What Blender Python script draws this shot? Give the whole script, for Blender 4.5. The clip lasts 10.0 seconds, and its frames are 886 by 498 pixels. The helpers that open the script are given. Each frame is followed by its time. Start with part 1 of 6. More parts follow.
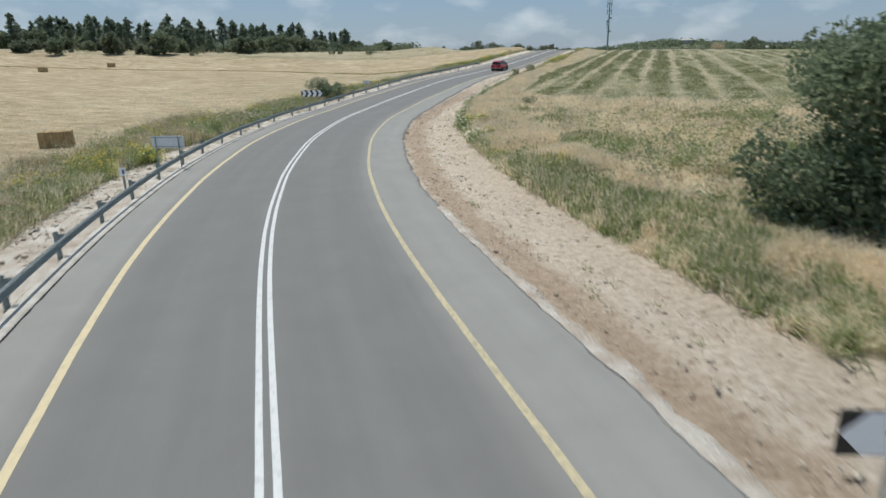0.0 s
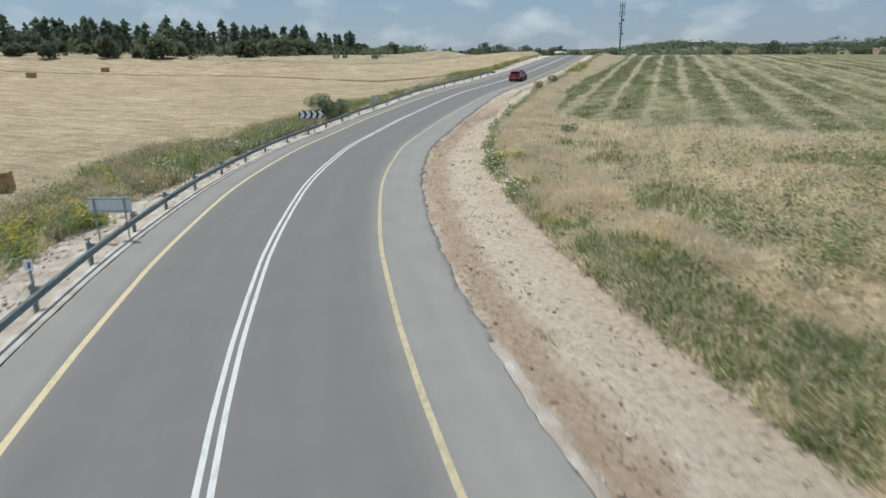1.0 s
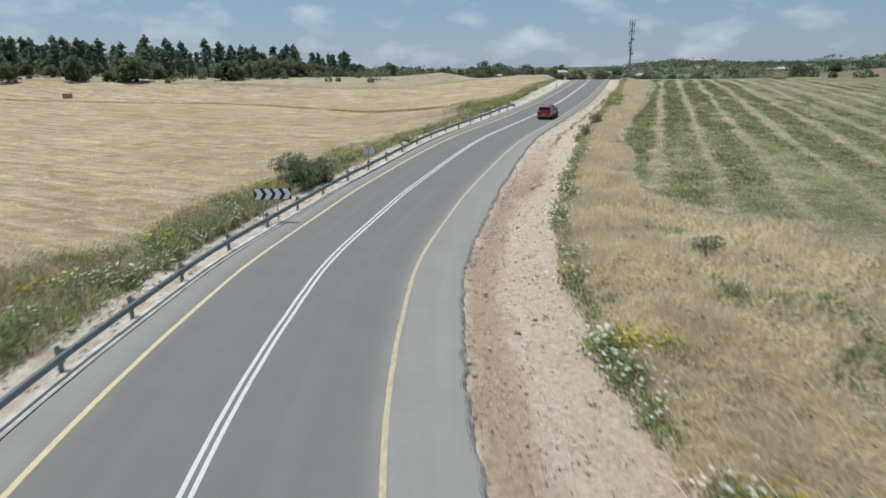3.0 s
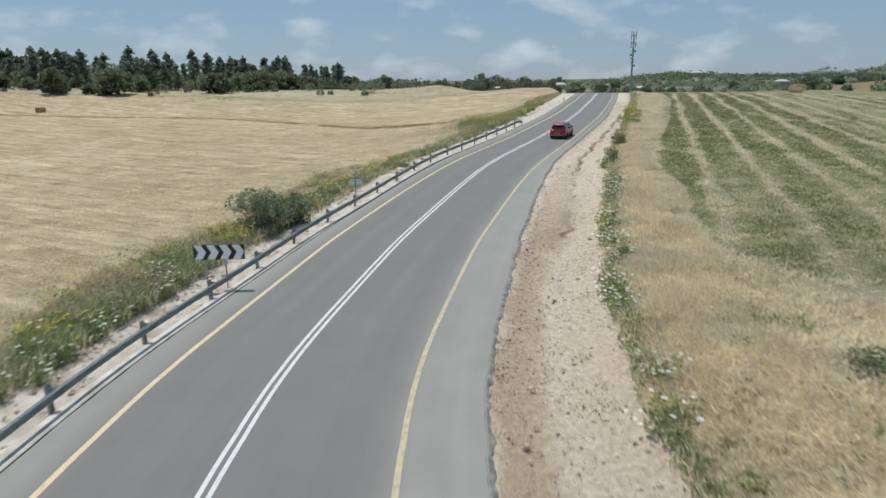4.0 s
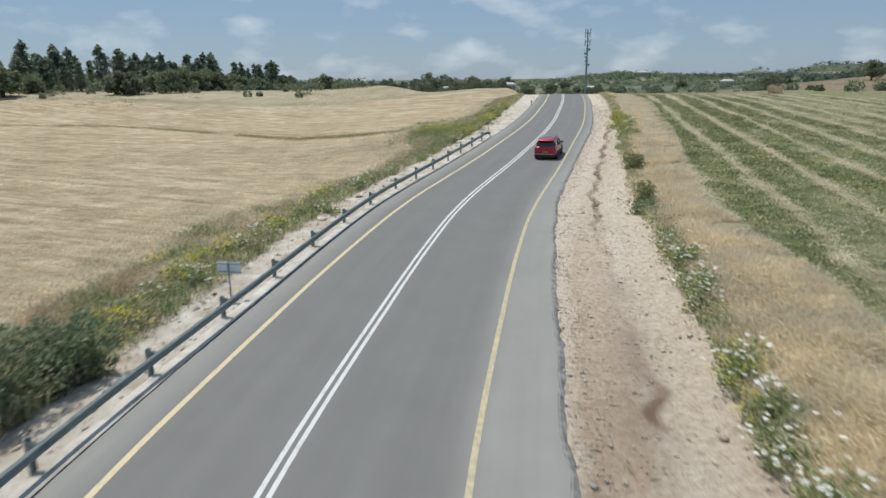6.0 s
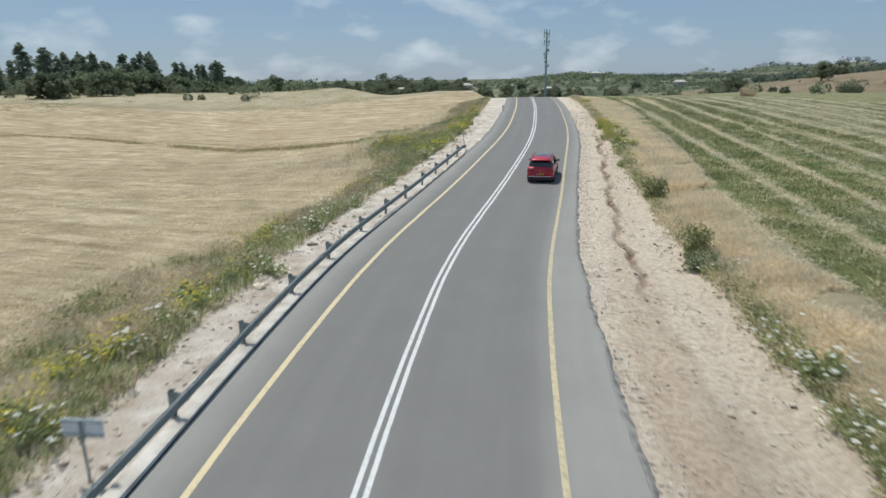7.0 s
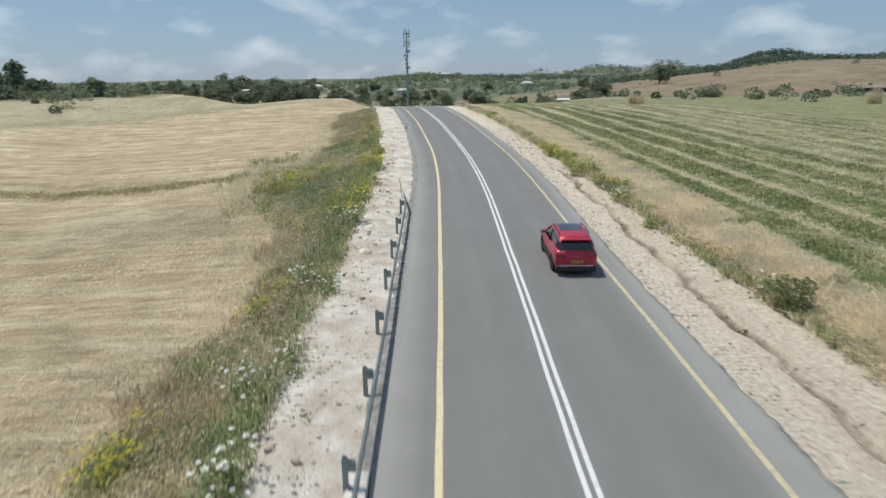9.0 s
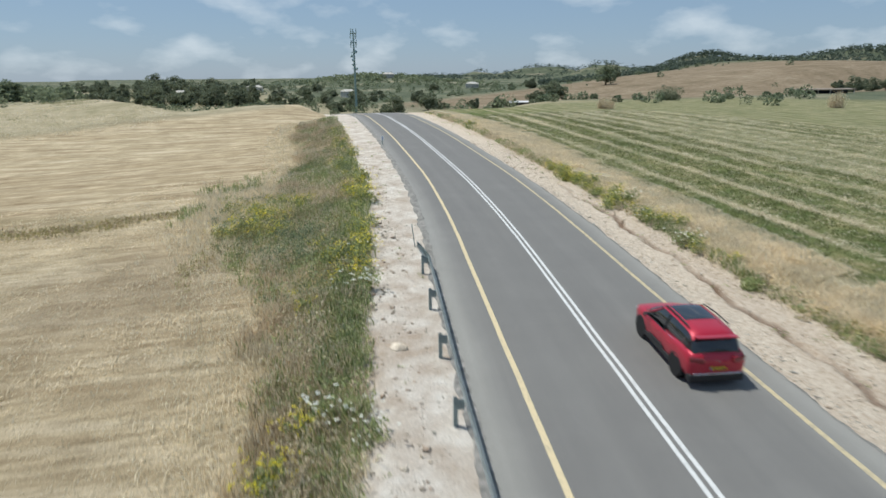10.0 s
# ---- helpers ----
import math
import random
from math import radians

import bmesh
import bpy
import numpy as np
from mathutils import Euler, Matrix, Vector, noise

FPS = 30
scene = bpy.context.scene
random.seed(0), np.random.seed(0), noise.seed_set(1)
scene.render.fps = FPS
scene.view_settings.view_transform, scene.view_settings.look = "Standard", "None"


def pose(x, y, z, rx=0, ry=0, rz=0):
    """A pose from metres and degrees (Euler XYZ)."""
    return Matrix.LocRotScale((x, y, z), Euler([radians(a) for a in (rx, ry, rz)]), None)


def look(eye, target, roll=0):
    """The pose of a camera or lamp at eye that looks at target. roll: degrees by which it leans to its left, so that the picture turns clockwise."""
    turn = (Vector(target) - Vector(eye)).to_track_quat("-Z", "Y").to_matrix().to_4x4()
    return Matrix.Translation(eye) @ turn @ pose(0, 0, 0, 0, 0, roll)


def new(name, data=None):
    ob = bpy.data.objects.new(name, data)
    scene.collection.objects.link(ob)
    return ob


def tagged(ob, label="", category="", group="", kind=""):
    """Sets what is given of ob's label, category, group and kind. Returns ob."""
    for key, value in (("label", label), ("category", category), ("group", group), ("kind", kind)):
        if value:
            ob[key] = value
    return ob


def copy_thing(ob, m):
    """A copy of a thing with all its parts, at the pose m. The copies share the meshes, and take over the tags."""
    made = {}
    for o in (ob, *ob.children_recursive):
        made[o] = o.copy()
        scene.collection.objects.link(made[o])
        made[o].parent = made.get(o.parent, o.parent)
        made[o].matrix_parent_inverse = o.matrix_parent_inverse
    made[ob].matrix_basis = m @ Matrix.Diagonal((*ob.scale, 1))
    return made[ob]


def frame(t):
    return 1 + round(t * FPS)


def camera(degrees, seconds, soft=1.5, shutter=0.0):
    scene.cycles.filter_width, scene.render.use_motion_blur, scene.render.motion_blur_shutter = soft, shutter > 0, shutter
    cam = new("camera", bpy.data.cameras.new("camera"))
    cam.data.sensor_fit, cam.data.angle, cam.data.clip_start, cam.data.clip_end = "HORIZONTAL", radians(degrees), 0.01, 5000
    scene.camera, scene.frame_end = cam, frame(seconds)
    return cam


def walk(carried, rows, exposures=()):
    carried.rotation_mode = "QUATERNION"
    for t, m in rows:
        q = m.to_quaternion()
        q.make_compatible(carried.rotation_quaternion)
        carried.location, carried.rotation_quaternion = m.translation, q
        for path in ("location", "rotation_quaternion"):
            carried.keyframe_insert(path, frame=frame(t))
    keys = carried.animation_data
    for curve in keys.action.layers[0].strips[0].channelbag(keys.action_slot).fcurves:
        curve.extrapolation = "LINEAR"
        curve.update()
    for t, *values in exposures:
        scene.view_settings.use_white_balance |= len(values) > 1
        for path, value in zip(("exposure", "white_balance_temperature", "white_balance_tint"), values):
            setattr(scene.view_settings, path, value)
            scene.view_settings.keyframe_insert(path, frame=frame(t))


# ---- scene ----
cam = camera(71.1, 10.0, 1.5, 0.45)
METRES, EYE, TILT, LEAN, TURN = 110.0, 6.5, 1.0, -2.8, 0.0
ROWS = [
    (0.0, 0.0, 0.0, 0.0, -1.24, -18.62, 3.68),
    (0.5, -0.0054, 0.0451, 0.0069, -0.85, -18.59, 3.58),
    (1.0, -0.0107, 0.0965, 0.0119, -0.8, -18.59, 3.54),
    (1.5, -0.0158, 0.1463, 0.0164, -0.84, -18.58, 3.51),
    (2.0, -0.0204, 0.2023, 0.0211, -0.95, -18.45, 3.52),
    (2.5, -0.0244, 0.2542, 0.0251, -1.1, -17.95, 3.51),
    (4.0, -0.0306, 0.4059, 0.0264, -1.52, -16.16, 3.47),
    (4.5, -0.0303, 0.4519, 0.0252, -2.36, -16.21, 3.47),
    (5.0, -0.0288, 0.5033, 0.0239, -3.89, -16.32, 3.44),
    (6.5, -0.0233, 0.6523, 0.0238, -7.98, -16.56, 3.33),
    (7.0, -0.0249, 0.7032, 0.0256, -10.46, -16.69, 3.26),
    (7.5, -0.0284, 0.7497, 0.0287, -13.63, -16.87, 3.13),
    (8.0, -0.0328, 0.7997, 0.0317, -17.18, -17.07, 2.99),
    (8.5, -0.0362, 0.8459, 0.0339, -20.52, -17.26, 2.85),
    (9.0, -0.0391, 0.8962, 0.0365, -24.33, -17.46, 2.68),
    (9.5, -0.0399, 0.9437, 0.0397, -27.37, -17.63, 2.54),
    (10.0, -0.0388, 0.9959, 0.0439, -29.72, -17.75, 2.43),
]
walk(cam, [(t, pose(0, 0, EYE, TILT, LEAN, TURN) @ pose(METRES * x, METRES * y, METRES * z, 90 + pitch, roll, yaw)) for t, x, y, z, yaw, pitch, roll in ROWS],
     [(0.0, 0.02, 6390, 7), (2.5, 0.03, 6390, 7), (5.0, 0.06, 6390, 7), (7.5, 0.1, 6390, 7), (10.0, 0.15, 6390, 7)])

# ---- sky, sun, exposure ----
SUN_EL, SUN_AZ = radians(66), radians(-36)       # azimuth from +y towards +x
world = bpy.data.worlds.new("sky")
scene.world = world
world.use_nodes = True
wn, wl = world.node_tree.nodes, world.node_tree.links
wn.clear()
w_out, w_bg = wn.new("ShaderNodeOutputWorld"), wn.new("ShaderNodeBackground")
w_sky = wn.new("ShaderNodeTexSky")
w_sky.sky_type, w_sky.sun_disc = "NISHITA", False
w_sky.sun_elevation, w_sky.sun_rotation = SUN_EL, SUN_AZ
w_sky.air_density, w_sky.dust_density, w_sky.ozone_density = 1.0, 0.3, 2.0
w_co, w_map = wn.new("ShaderNodeTexCoord"), wn.new("ShaderNodeMapping")
w_map.inputs["Scale"].default_value = (1.0, 1.0, 2.3)
w_no, w_ra = wn.new("ShaderNodeTexNoise"), wn.new("ShaderNodeValToRGB")
w_no.inputs["Scale"].default_value, w_no.inputs["Detail"].default_value, w_no.inputs["Roughness"].default_value = 10.5, 7.0, 0.5
w_ra.color_ramp.elements[0].position, w_ra.color_ramp.elements[1].position = 0.5, 0.74
w_ra.color_ramp.elements[1].color = (0.5, 0.5, 0.5, 1)
w_mix = wn.new("ShaderNodeMix")
w_mix.data_type = "RGBA"
w_mix.inputs["B"].default_value = (10.6, 11.3, 11.9, 1)
wl.new(w_co.outputs["Generated"], w_map.inputs["Vector"])
wl.new(w_map.outputs["Vector"], w_no.inputs["Vector"])
wl.new(w_no.outputs["Fac"], w_ra.inputs["Fac"])
wl.new(w_ra.outputs["Color"], w_mix.inputs["Factor"])
w_haze = wn.new("ShaderNodeMix")
w_haze.data_type = "RGBA"
w_haze.inputs["Factor"].default_value = 0.62
w_haze.inputs["B"].default_value = (3.7, 5.4, 7.9, 1)
wl.new(w_sky.outputs["Color"], w_haze.inputs["A"])
wl.new(w_haze.outputs["Result"], w_mix.inputs["A"])
wl.new(w_mix.outputs["Result"], w_bg.inputs["Color"])
w_bg.inputs["Strength"].default_value = 0.067
wl.new(w_bg.outputs["Background"], w_out.inputs["Surface"])
sun = new("sun", bpy.data.lights.new("sun", "SUN"))
sun.data.energy, sun.data.angle, sun.data.color = 3.5, radians(0.6), (1.0, 0.97, 0.92)
sun.matrix_world = look((-40, 40, 80), (-40 + math.cos(SUN_EL) * -math.sin(SUN_AZ), 40 - math.cos(SUN_EL) * math.cos(SUN_AZ), 80 - math.sin(SUN_EL)))

# ---- terrain maths ----
CY = np.array([-90, -60, -30, 0, 8, 15.4, 24, 32.5, 36, 46, 52, 64, 71, 81, 95, 104, 111, 120, 133, 141, 151.5, 164, 180, 208, 240, 300])
CX = np.array([25, 16, 7.5, -.6, -2.6, -4.6, -6.6, -8.0, -8.5, -9.3, -9.5, -8.95, -7.6, -5.3, -1.15, 1.85, 4.85, 8.9, 14.6, 18.0, 22.0, 26.3, 31.7, 40.3, 48.7, 62.7])
KY = np.array([-90, 0, 27, 40, 60, 72, 90, 108, 124, 140, 155, 170, 190, 208, 220, 240, 300])
KZ = np.array([0, 0, .05, .1, .25, .5, 1.35, 2.4, 3.1, 4.05, 4.9, 5.6, 6.4, 6.8, 6.6, 5.5, 0])


def smooth(v):
    v = np.clip(v, 0, 1)
    return v * v * (3 - 2 * v)


LINE = np.c_[np.interp(np.arange(-90, 300, 0.25), CY, CX), np.arange(-90, 300, 0.25)]
ROADZ = np.interp(LINE[:, 1], KY, KZ)
for _ in range(260):
    LINE[1:-1] = 0.5 * LINE[1:-1] + 0.25 * (LINE[:-2] + LINE[2:])
    ROADZ[1:-1] = 0.5 * ROADZ[1:-1] + 0.25 * (ROADZ[:-2] + ROADZ[2:])
_tan = np.gradient(LINE, axis=0)
_tan /= np.hypot(_tan[:, 0], _tan[:, 1])[:, None]
NORM = np.c_[_tan[:, 1], -_tan[:, 0]]            # to the right of the way
ARC = np.r_[0, np.cumsum(np.hypot(*np.diff(LINE, axis=0).T))]


def lateral(x, y):
    """Signed distance to the centre line (right is positive) and the index of the nearest place on it."""
    x, y = np.atleast_1d(x).astype(float), np.atleast_1d(y).astype(float)
    i = np.clip(np.round((y + 90) / 0.25).astype(int), 0, len(LINE) - 1)
    for _ in range(8):
        along = (x - LINE[i, 0]) * _tan[i, 0] + (y - LINE[i, 1]) * _tan[i, 1]
        i = np.clip(i + np.round(along * 0.8 / 0.25).astype(int), 0, len(LINE) - 1)
    return (x - LINE[i, 0]) * NORM[i, 0] + (y - LINE[i, 1]) * NORM[i, 1], i


def hill(x, y, cx, cy, h, sx, sy):
    return h * np.exp(-0.5 * (((x - cx) / sx) ** 2 + ((y - cy) / sy) ** 2))


# ridges round the valley: bearing, distance, height, half-width
RIDGES = ((50.5, 820, 14, 95), (57.0, 760, 12, 90), (51.2, 1320, 43, 62), (56.0, 1350, 14, 70), (60.5, 1300, 28, 75), (65.5, 1300, 32, 90), (72.0, 1250, 34, 110),
          (43.4, 1750, 38, 62), (46.6, 1650, 22, 50), (40.2, 2300, 24, 80), (37.2, 2350, 27, 85), (33.1, 2650, 26, 48), (28.6, 2700, 10, 90))


def field_left(x, y):
    u = np.maximum(0, -x - 25)
    z = 0.3 + 0.012 * (np.clip(y, -40, 300) - 80) + 0.00025 * np.minimum(u, 130) ** 2 + 0.085 * np.clip(x + 15, 0, 40) * smooth((y - 110) / 30)
    return z + 4.2 * smooth((y - 195) / 60) + hill(x, y, -22, 265, 0.8, 42, 26)


def field_right(x, y):
    xs = 56 - np.log1p(np.exp((56 - np.clip(x, -60, 400)) / 8)) * 8
    ys = 195 - np.log1p(np.exp((195 - np.clip(y, -60, 600)) / 10)) * 10
    return -0.45 + 0.032 * xs + 0.0267 * ys - 0.012 * np.clip(x - 60, 0, 120)


def height(x, y, lat=None, i=None):
    if lat is None:
        lat, i = lateral(x, y)
    zr = ROADZ[i]
    wl_, wr_ = smooth((-lat - 8) / 6), smooth((lat - 10.2) / 4.5)
    z = (zr - 0.1) * (1 - wl_) * (1 - wr_) + field_left(x, y) * wl_ + field_right(x, y) * wr_
    crest = 222 + 230 * smooth((-x + 14) / 50) + 45 * smooth((x - 75) / 70)
    v = smooth((y - crest) / 80)
    far = -4 + 9 * smooth((y - 480) / 500) + 8 * smooth((y - 1200) / 900) + 0.4 * np.sin(x / 37) * np.sin(y / 51)
    far = far + hill(x, y, 480, 385, 25, 150, 150) + hill(x, y, 335, 880, 11, 60, 90)
    far = far + hill(x, y, 70, 690, 5, 110, 70) + hill(x, y, -300, 420, 8, 170, 120)
    for az, d, top, sig in RIDGES:
        far = far + hill(x, y, -4.6 + d * math.sin(math.radians(az)), 105 + d * math.cos(math.radians(az)), top, sig, sig)
    z = z * (1 - v) + far * v
    v2 = smooth((np.hypot(x, y - 60) - 230) / 160) * (x < 0) * smooth(-x / 60)
    return z * (1 - v2) + (6.5 + hill(x, y, -300, 420, 8, 170, 120)) * v2
# ---- end of terrain maths ----
EDGE_R = lambda y: np.interp(y, (80, 88, 100, 111, 123, 133, 160), (7.1, 6.75, 6.38, 5.75, 5.36, 5.2, 5.05))
EDGE_L = lambda y: -6.2 + 0.75 * smooth((y - 35) / 45) + 0.4 * smooth((y - 132) / 22)
VEG_R = lambda y: np.interp(y, (95, 103, 109, 116, 130, 152), (11.4, 11.2, 10.5, 9.8, 8.7, 7.8))
VEG_L = lambda y: np.interp(y, (20, 44, 47.5, 52, 60, 76, 84, 120), (-9.2, -9.5, -8.7, -8.2, -8.1, -8.1, -7.7, -8.5))


# ---- materials ----
def material(name):
    m = bpy.data.materials.new(name)
    m.use_nodes = True
    return m, m.node_tree.nodes, m.node_tree.links, m.node_tree.nodes["Principled BSDF"]


def noise_node(nodes, links, scale, detail=6, rough=0.6, vector=None):
    n = nodes.new("ShaderNodeTexNoise")
    n.inputs["Scale"].default_value, n.inputs["Detail"].default_value, n.inputs["Roughness"].default_value = scale, detail, rough
    if vector is None:
        g = nodes.new("ShaderNodeNewGeometry")
        vector = g.outputs["Position"]
    links.new(vector, n.inputs["Vector"])
    return n.outputs["Fac"]


def ramp(nodes, links, fac, stops):
    r = nodes.new("ShaderNodeValToRGB")
    el = r.color_ramp.elements
    while len(el) < len(stops):
        el.new(0.5)
    for e, (p, c) in zip(el, stops):
        e.position, e.color = p, (c if len(c) == 4 else (*c, 1))
    links.new(fac, r.inputs["Fac"])
    return r.outputs["Color"]


def blend(nodes, links, fac, a, b, mode="MIX"):
    n = nodes.new("ShaderNodeMix")
    n.data_type, n.blend_type = "RGBA", mode
    for key, v in (("Factor", fac), ("A", a), ("B", b)):
        if isinstance(v, (int, float)):
            n.inputs[key].default_value = v
        elif isinstance(v, tuple):
            n.inputs[key].default_value = v if len(v) == 4 else (*v, 1)
        else:
            links.new(v, n.inputs[key])
    return n.outputs["Result"]


def bump(nodes, links, bsdf, fac, strength, distance):
    b = nodes.new("ShaderNodeBump")
    b.inputs["Strength"].default_value, b.inputs["Distance"].default_value = strength, distance
    links.new(fac, b.inputs["Height"])
    links.new(b.outputs["Normal"], bsdf.inputs["Normal"])


def mottled(name, c1, c2, c3, scale=4.0, fine=60.0, rough=0.9, bump_d=0.01, bump_s=0.5, metal=0.0, island=0.0, coord=None):
    """A surface with stains at one scale and grain at another; island: how far loose pieces differ from one another."""
    m, n, l, b = material(name)
    vec = None
    if coord:
        vec = n.new("ShaderNodeTexCoord").outputs[coord]
    big, small = noise_node(n, l, scale, 5, 0.6, vec), noise_node(n, l, fine, 4, 0.7, vec)
    col = ramp(n, l, big, [(0.32, c1), (0.52, c2), (0.7, c3)])
    col = blend(n, l, 0.55, col, ramp(n, l, small, [(0.3, (0.62, 0.62, 0.62)), (0.7, (1.3, 1.3, 1.3))]), "MULTIPLY")
    if island:
        g = n.new("ShaderNodeNewGeometry")
        col = blend(n, l, island, col, ramp(n, l, g.outputs["Random Per Island"], [(0, (0.45, 0.5, 0.45)), (1, (1.5, 1.45, 1.35))]), "MULTIPLY")
    l.new(col, b.inputs["Base Color"])
    b.inputs["Roughness"].default_value, b.inputs["Metallic"].default_value = rough, metal
    b.inputs["Specular IOR Level"].default_value = 0.3
    if bump_d:
        bump(n, l, b, small, bump_s, bump_d)
    return m


def foliage(name, dark, mid, light, through_=0.25, rough=0.75):
    """Leaves and stalks: each loose piece takes a colour of its own, and light shines through a little."""
    m, n, l, b = material(name)
    g = n.new("ShaderNodeNewGeometry")
    col = ramp(n, l, g.outputs["Random Per Island"], [(0.0, dark), (0.5, mid), (1.0, light)])
    o = n.new("ShaderNodeObjectInfo")
    col = blend(n, l, 0.35, col, ramp(n, l, o.outputs["Random"], [(0, (0.65, 0.7, 0.65)), (1, (1.25, 1.2, 1.1))]), "MULTIPLY")
    patch = noise_node(n, l, 0.35, 3, 0.6)
    col = blend(n, l, 0.4, col, ramp(n, l, patch, [(0.35, (0.7, 0.72, 0.7)), (0.65, (1.25, 1.22, 1.2))]), "MULTIPLY")
    l.new(col, b.inputs["Base Color"])
    b.inputs["Roughness"].default_value = rough
    b.inputs["Specular IOR Level"].default_value = 0.2
    t, mix = n.new("ShaderNodeBsdfTranslucent"), n.new("ShaderNodeMixShader")
    l.new(col, t.inputs["Color"])
    mix.inputs["Fac"].default_value = through_
    l.new(b.outputs["BSDF"], mix.inputs[1])
    l.new(t.outputs["BSDF"], mix.inputs[2])
    l.new(mix.outputs["Shader"], n["Material Output"].inputs["Surface"])
    return m


def plain(name, colour, rough=0.5, metal=0.0, coat=0.0, spec=0.5, grain=30.0, amount=0.25):
    m, n, l, b = material(name)
    tc = n.new("ShaderNodeTexCoord").outputs["Object"]
    f = noise_node(n, l, grain, 4, 0.6, tc)
    col = blend(n, l, amount, colour, ramp(n, l, f, [(0.3, tuple(c * 0.6 for c in colour)), (0.7, tuple(min(1, c * 1.35) for c in colour))]))
    l.new(col, b.inputs["Base Color"])
    b.inputs["Roughness"].default_value, b.inputs["Metallic"].default_value = rough, metal
    b.inputs["Coat Weight"].default_value, b.inputs["Specular IOR Level"].default_value = coat, spec
    b.inputs["Coat Roughness"].default_value = 0.04
    return m


def asphalt_material():
    m, n, l, b = material("asphalt")
    uv = n.new("ShaderNodeAttribute")
    uv.attribute_name = "lat"
    grain, patch = noise_node(n, l, 90, 5, 0.75), noise_node(n, l, 0.5, 5, 0.6)
    col = ramp(n, l, patch, [(0.3, (0.163, 0.157, 0.146)), (0.7, (0.18, 0.174, 0.161))])
    # the paved shoulders outside the edge lines are paler, and wheel paths a little darker
    outer = n.new("ShaderNodeMath")
    outer.operation = "ABSOLUTE"
    l.new(uv.outputs["Fac"], outer.inputs[0])
    mr = n.new("ShaderNodeMapRange")
    mr.inputs["From Min"].default_value, mr.inputs["From Max"].default_value = 4.1, 5.0
    l.new(outer.outputs[0], mr.inputs["Value"])
    col = blend(n, l, mr.outputs["Result"], col, ramp(n, l, patch, [(0.3, (0.228, 0.222, 0.205)), (0.7, (0.258, 0.251, 0.231))]))
    wave = n.new("ShaderNodeMath")
    wave.operation = "COSINE"
    sc = n.new("ShaderNodeMath")
    sc.operation = "MULTIPLY"
    sc.inputs[1].default_value = 2 * math.pi / 2.1
    l.new(uv.outputs["Fac"], sc.inputs[0])
    l.new(sc.outputs[0], wave.inputs[0])
    col = blend(n, l, 0.5, col, ramp(n, l, wave.outputs[0], [(0.0, (0.97, 0.97, 0.97)), (1.0, (1.07, 1.07, 1.07))]), "MULTIPLY")
    ar = n.new("ShaderNodeAttribute")
    ar.attribute_name = "arc"
    xyz = n.new("ShaderNodeCombineXYZ")
    l.new(uv.outputs["Fac"], xyz.inputs["X"])
    far_ = n.new("ShaderNodeMath")
    far_.operation = "MULTIPLY"
    far_.inputs[1].default_value = 0.045
    l.new(ar.outputs["Fac"], far_.inputs[0])
    l.new(far_.outputs[0], xyz.inputs["Y"])
    streak = noise_node(n, l, 1.7, 6, 0.6, xyz.outputs["Vector"])
    away = n.new("ShaderNodeMath")
    away.operation = "ABSOLUTE"
    l.new(uv.outputs["Fac"], away.inputs[0])
    rim = n.new("ShaderNodeMapRange")
    rim.inputs["From Min"].default_value, rim.inputs["From Max"].default_value = 3.5, 4.9
    l.new(away.outputs[0], rim.inputs["Value"])
    col = blend(n, l, 1.0, col, ramp(n, l, rim.outputs["Result"], [(0.0, (0.98, 0.98, 0.98)), (1.0, (1.07, 1.065, 1.045))]), "MULTIPLY")
    col = blend(n, l, 0.4, col, ramp(n, l, streak, [(0.3, (0.88, 0.88, 0.89)), (0.7, (1.1, 1.1, 1.09))]), "MULTIPLY")
    col = blend(n, l, 0.5, col, ramp(n, l, grain, [(0.3, (0.6, 0.6, 0.6)), (0.7, (1.35, 1.35, 1.35))]), "MULTIPLY")
    l.new(col, b.inputs["Base Color"])
    b.inputs["Roughness"].default_value = 0.82
    bump(n, l, b, grain, 0.35, 0.006)
    return m


def paint_material(name, colour, under=(0.16, 0.16, 0.155), wear=0.42):
    m, n, l, b = material(name)
    f, g = noise_node(n, l, 6, 8, 0.75), noise_node(n, l, 70, 4, 0.7)
    worn = ramp(n, l, f, [(wear - 0.08, (0, 0, 0)), (wear + 0.06, (1, 1, 1))])
    col = blend(n, l, worn, tuple(0.55 * a + 0.45 * c for a, c in zip(under, colour)), colour)
    col = blend(n, l, 0.35, col, ramp(n, l, g, [(0.3, (0.7, 0.7, 0.7)), (0.7, (1.2, 1.2, 1.2))]), "MULTIPLY")
    l.new(col, b.inputs["Base Color"])
    b.inputs["Roughness"].default_value = 0.7
    return m


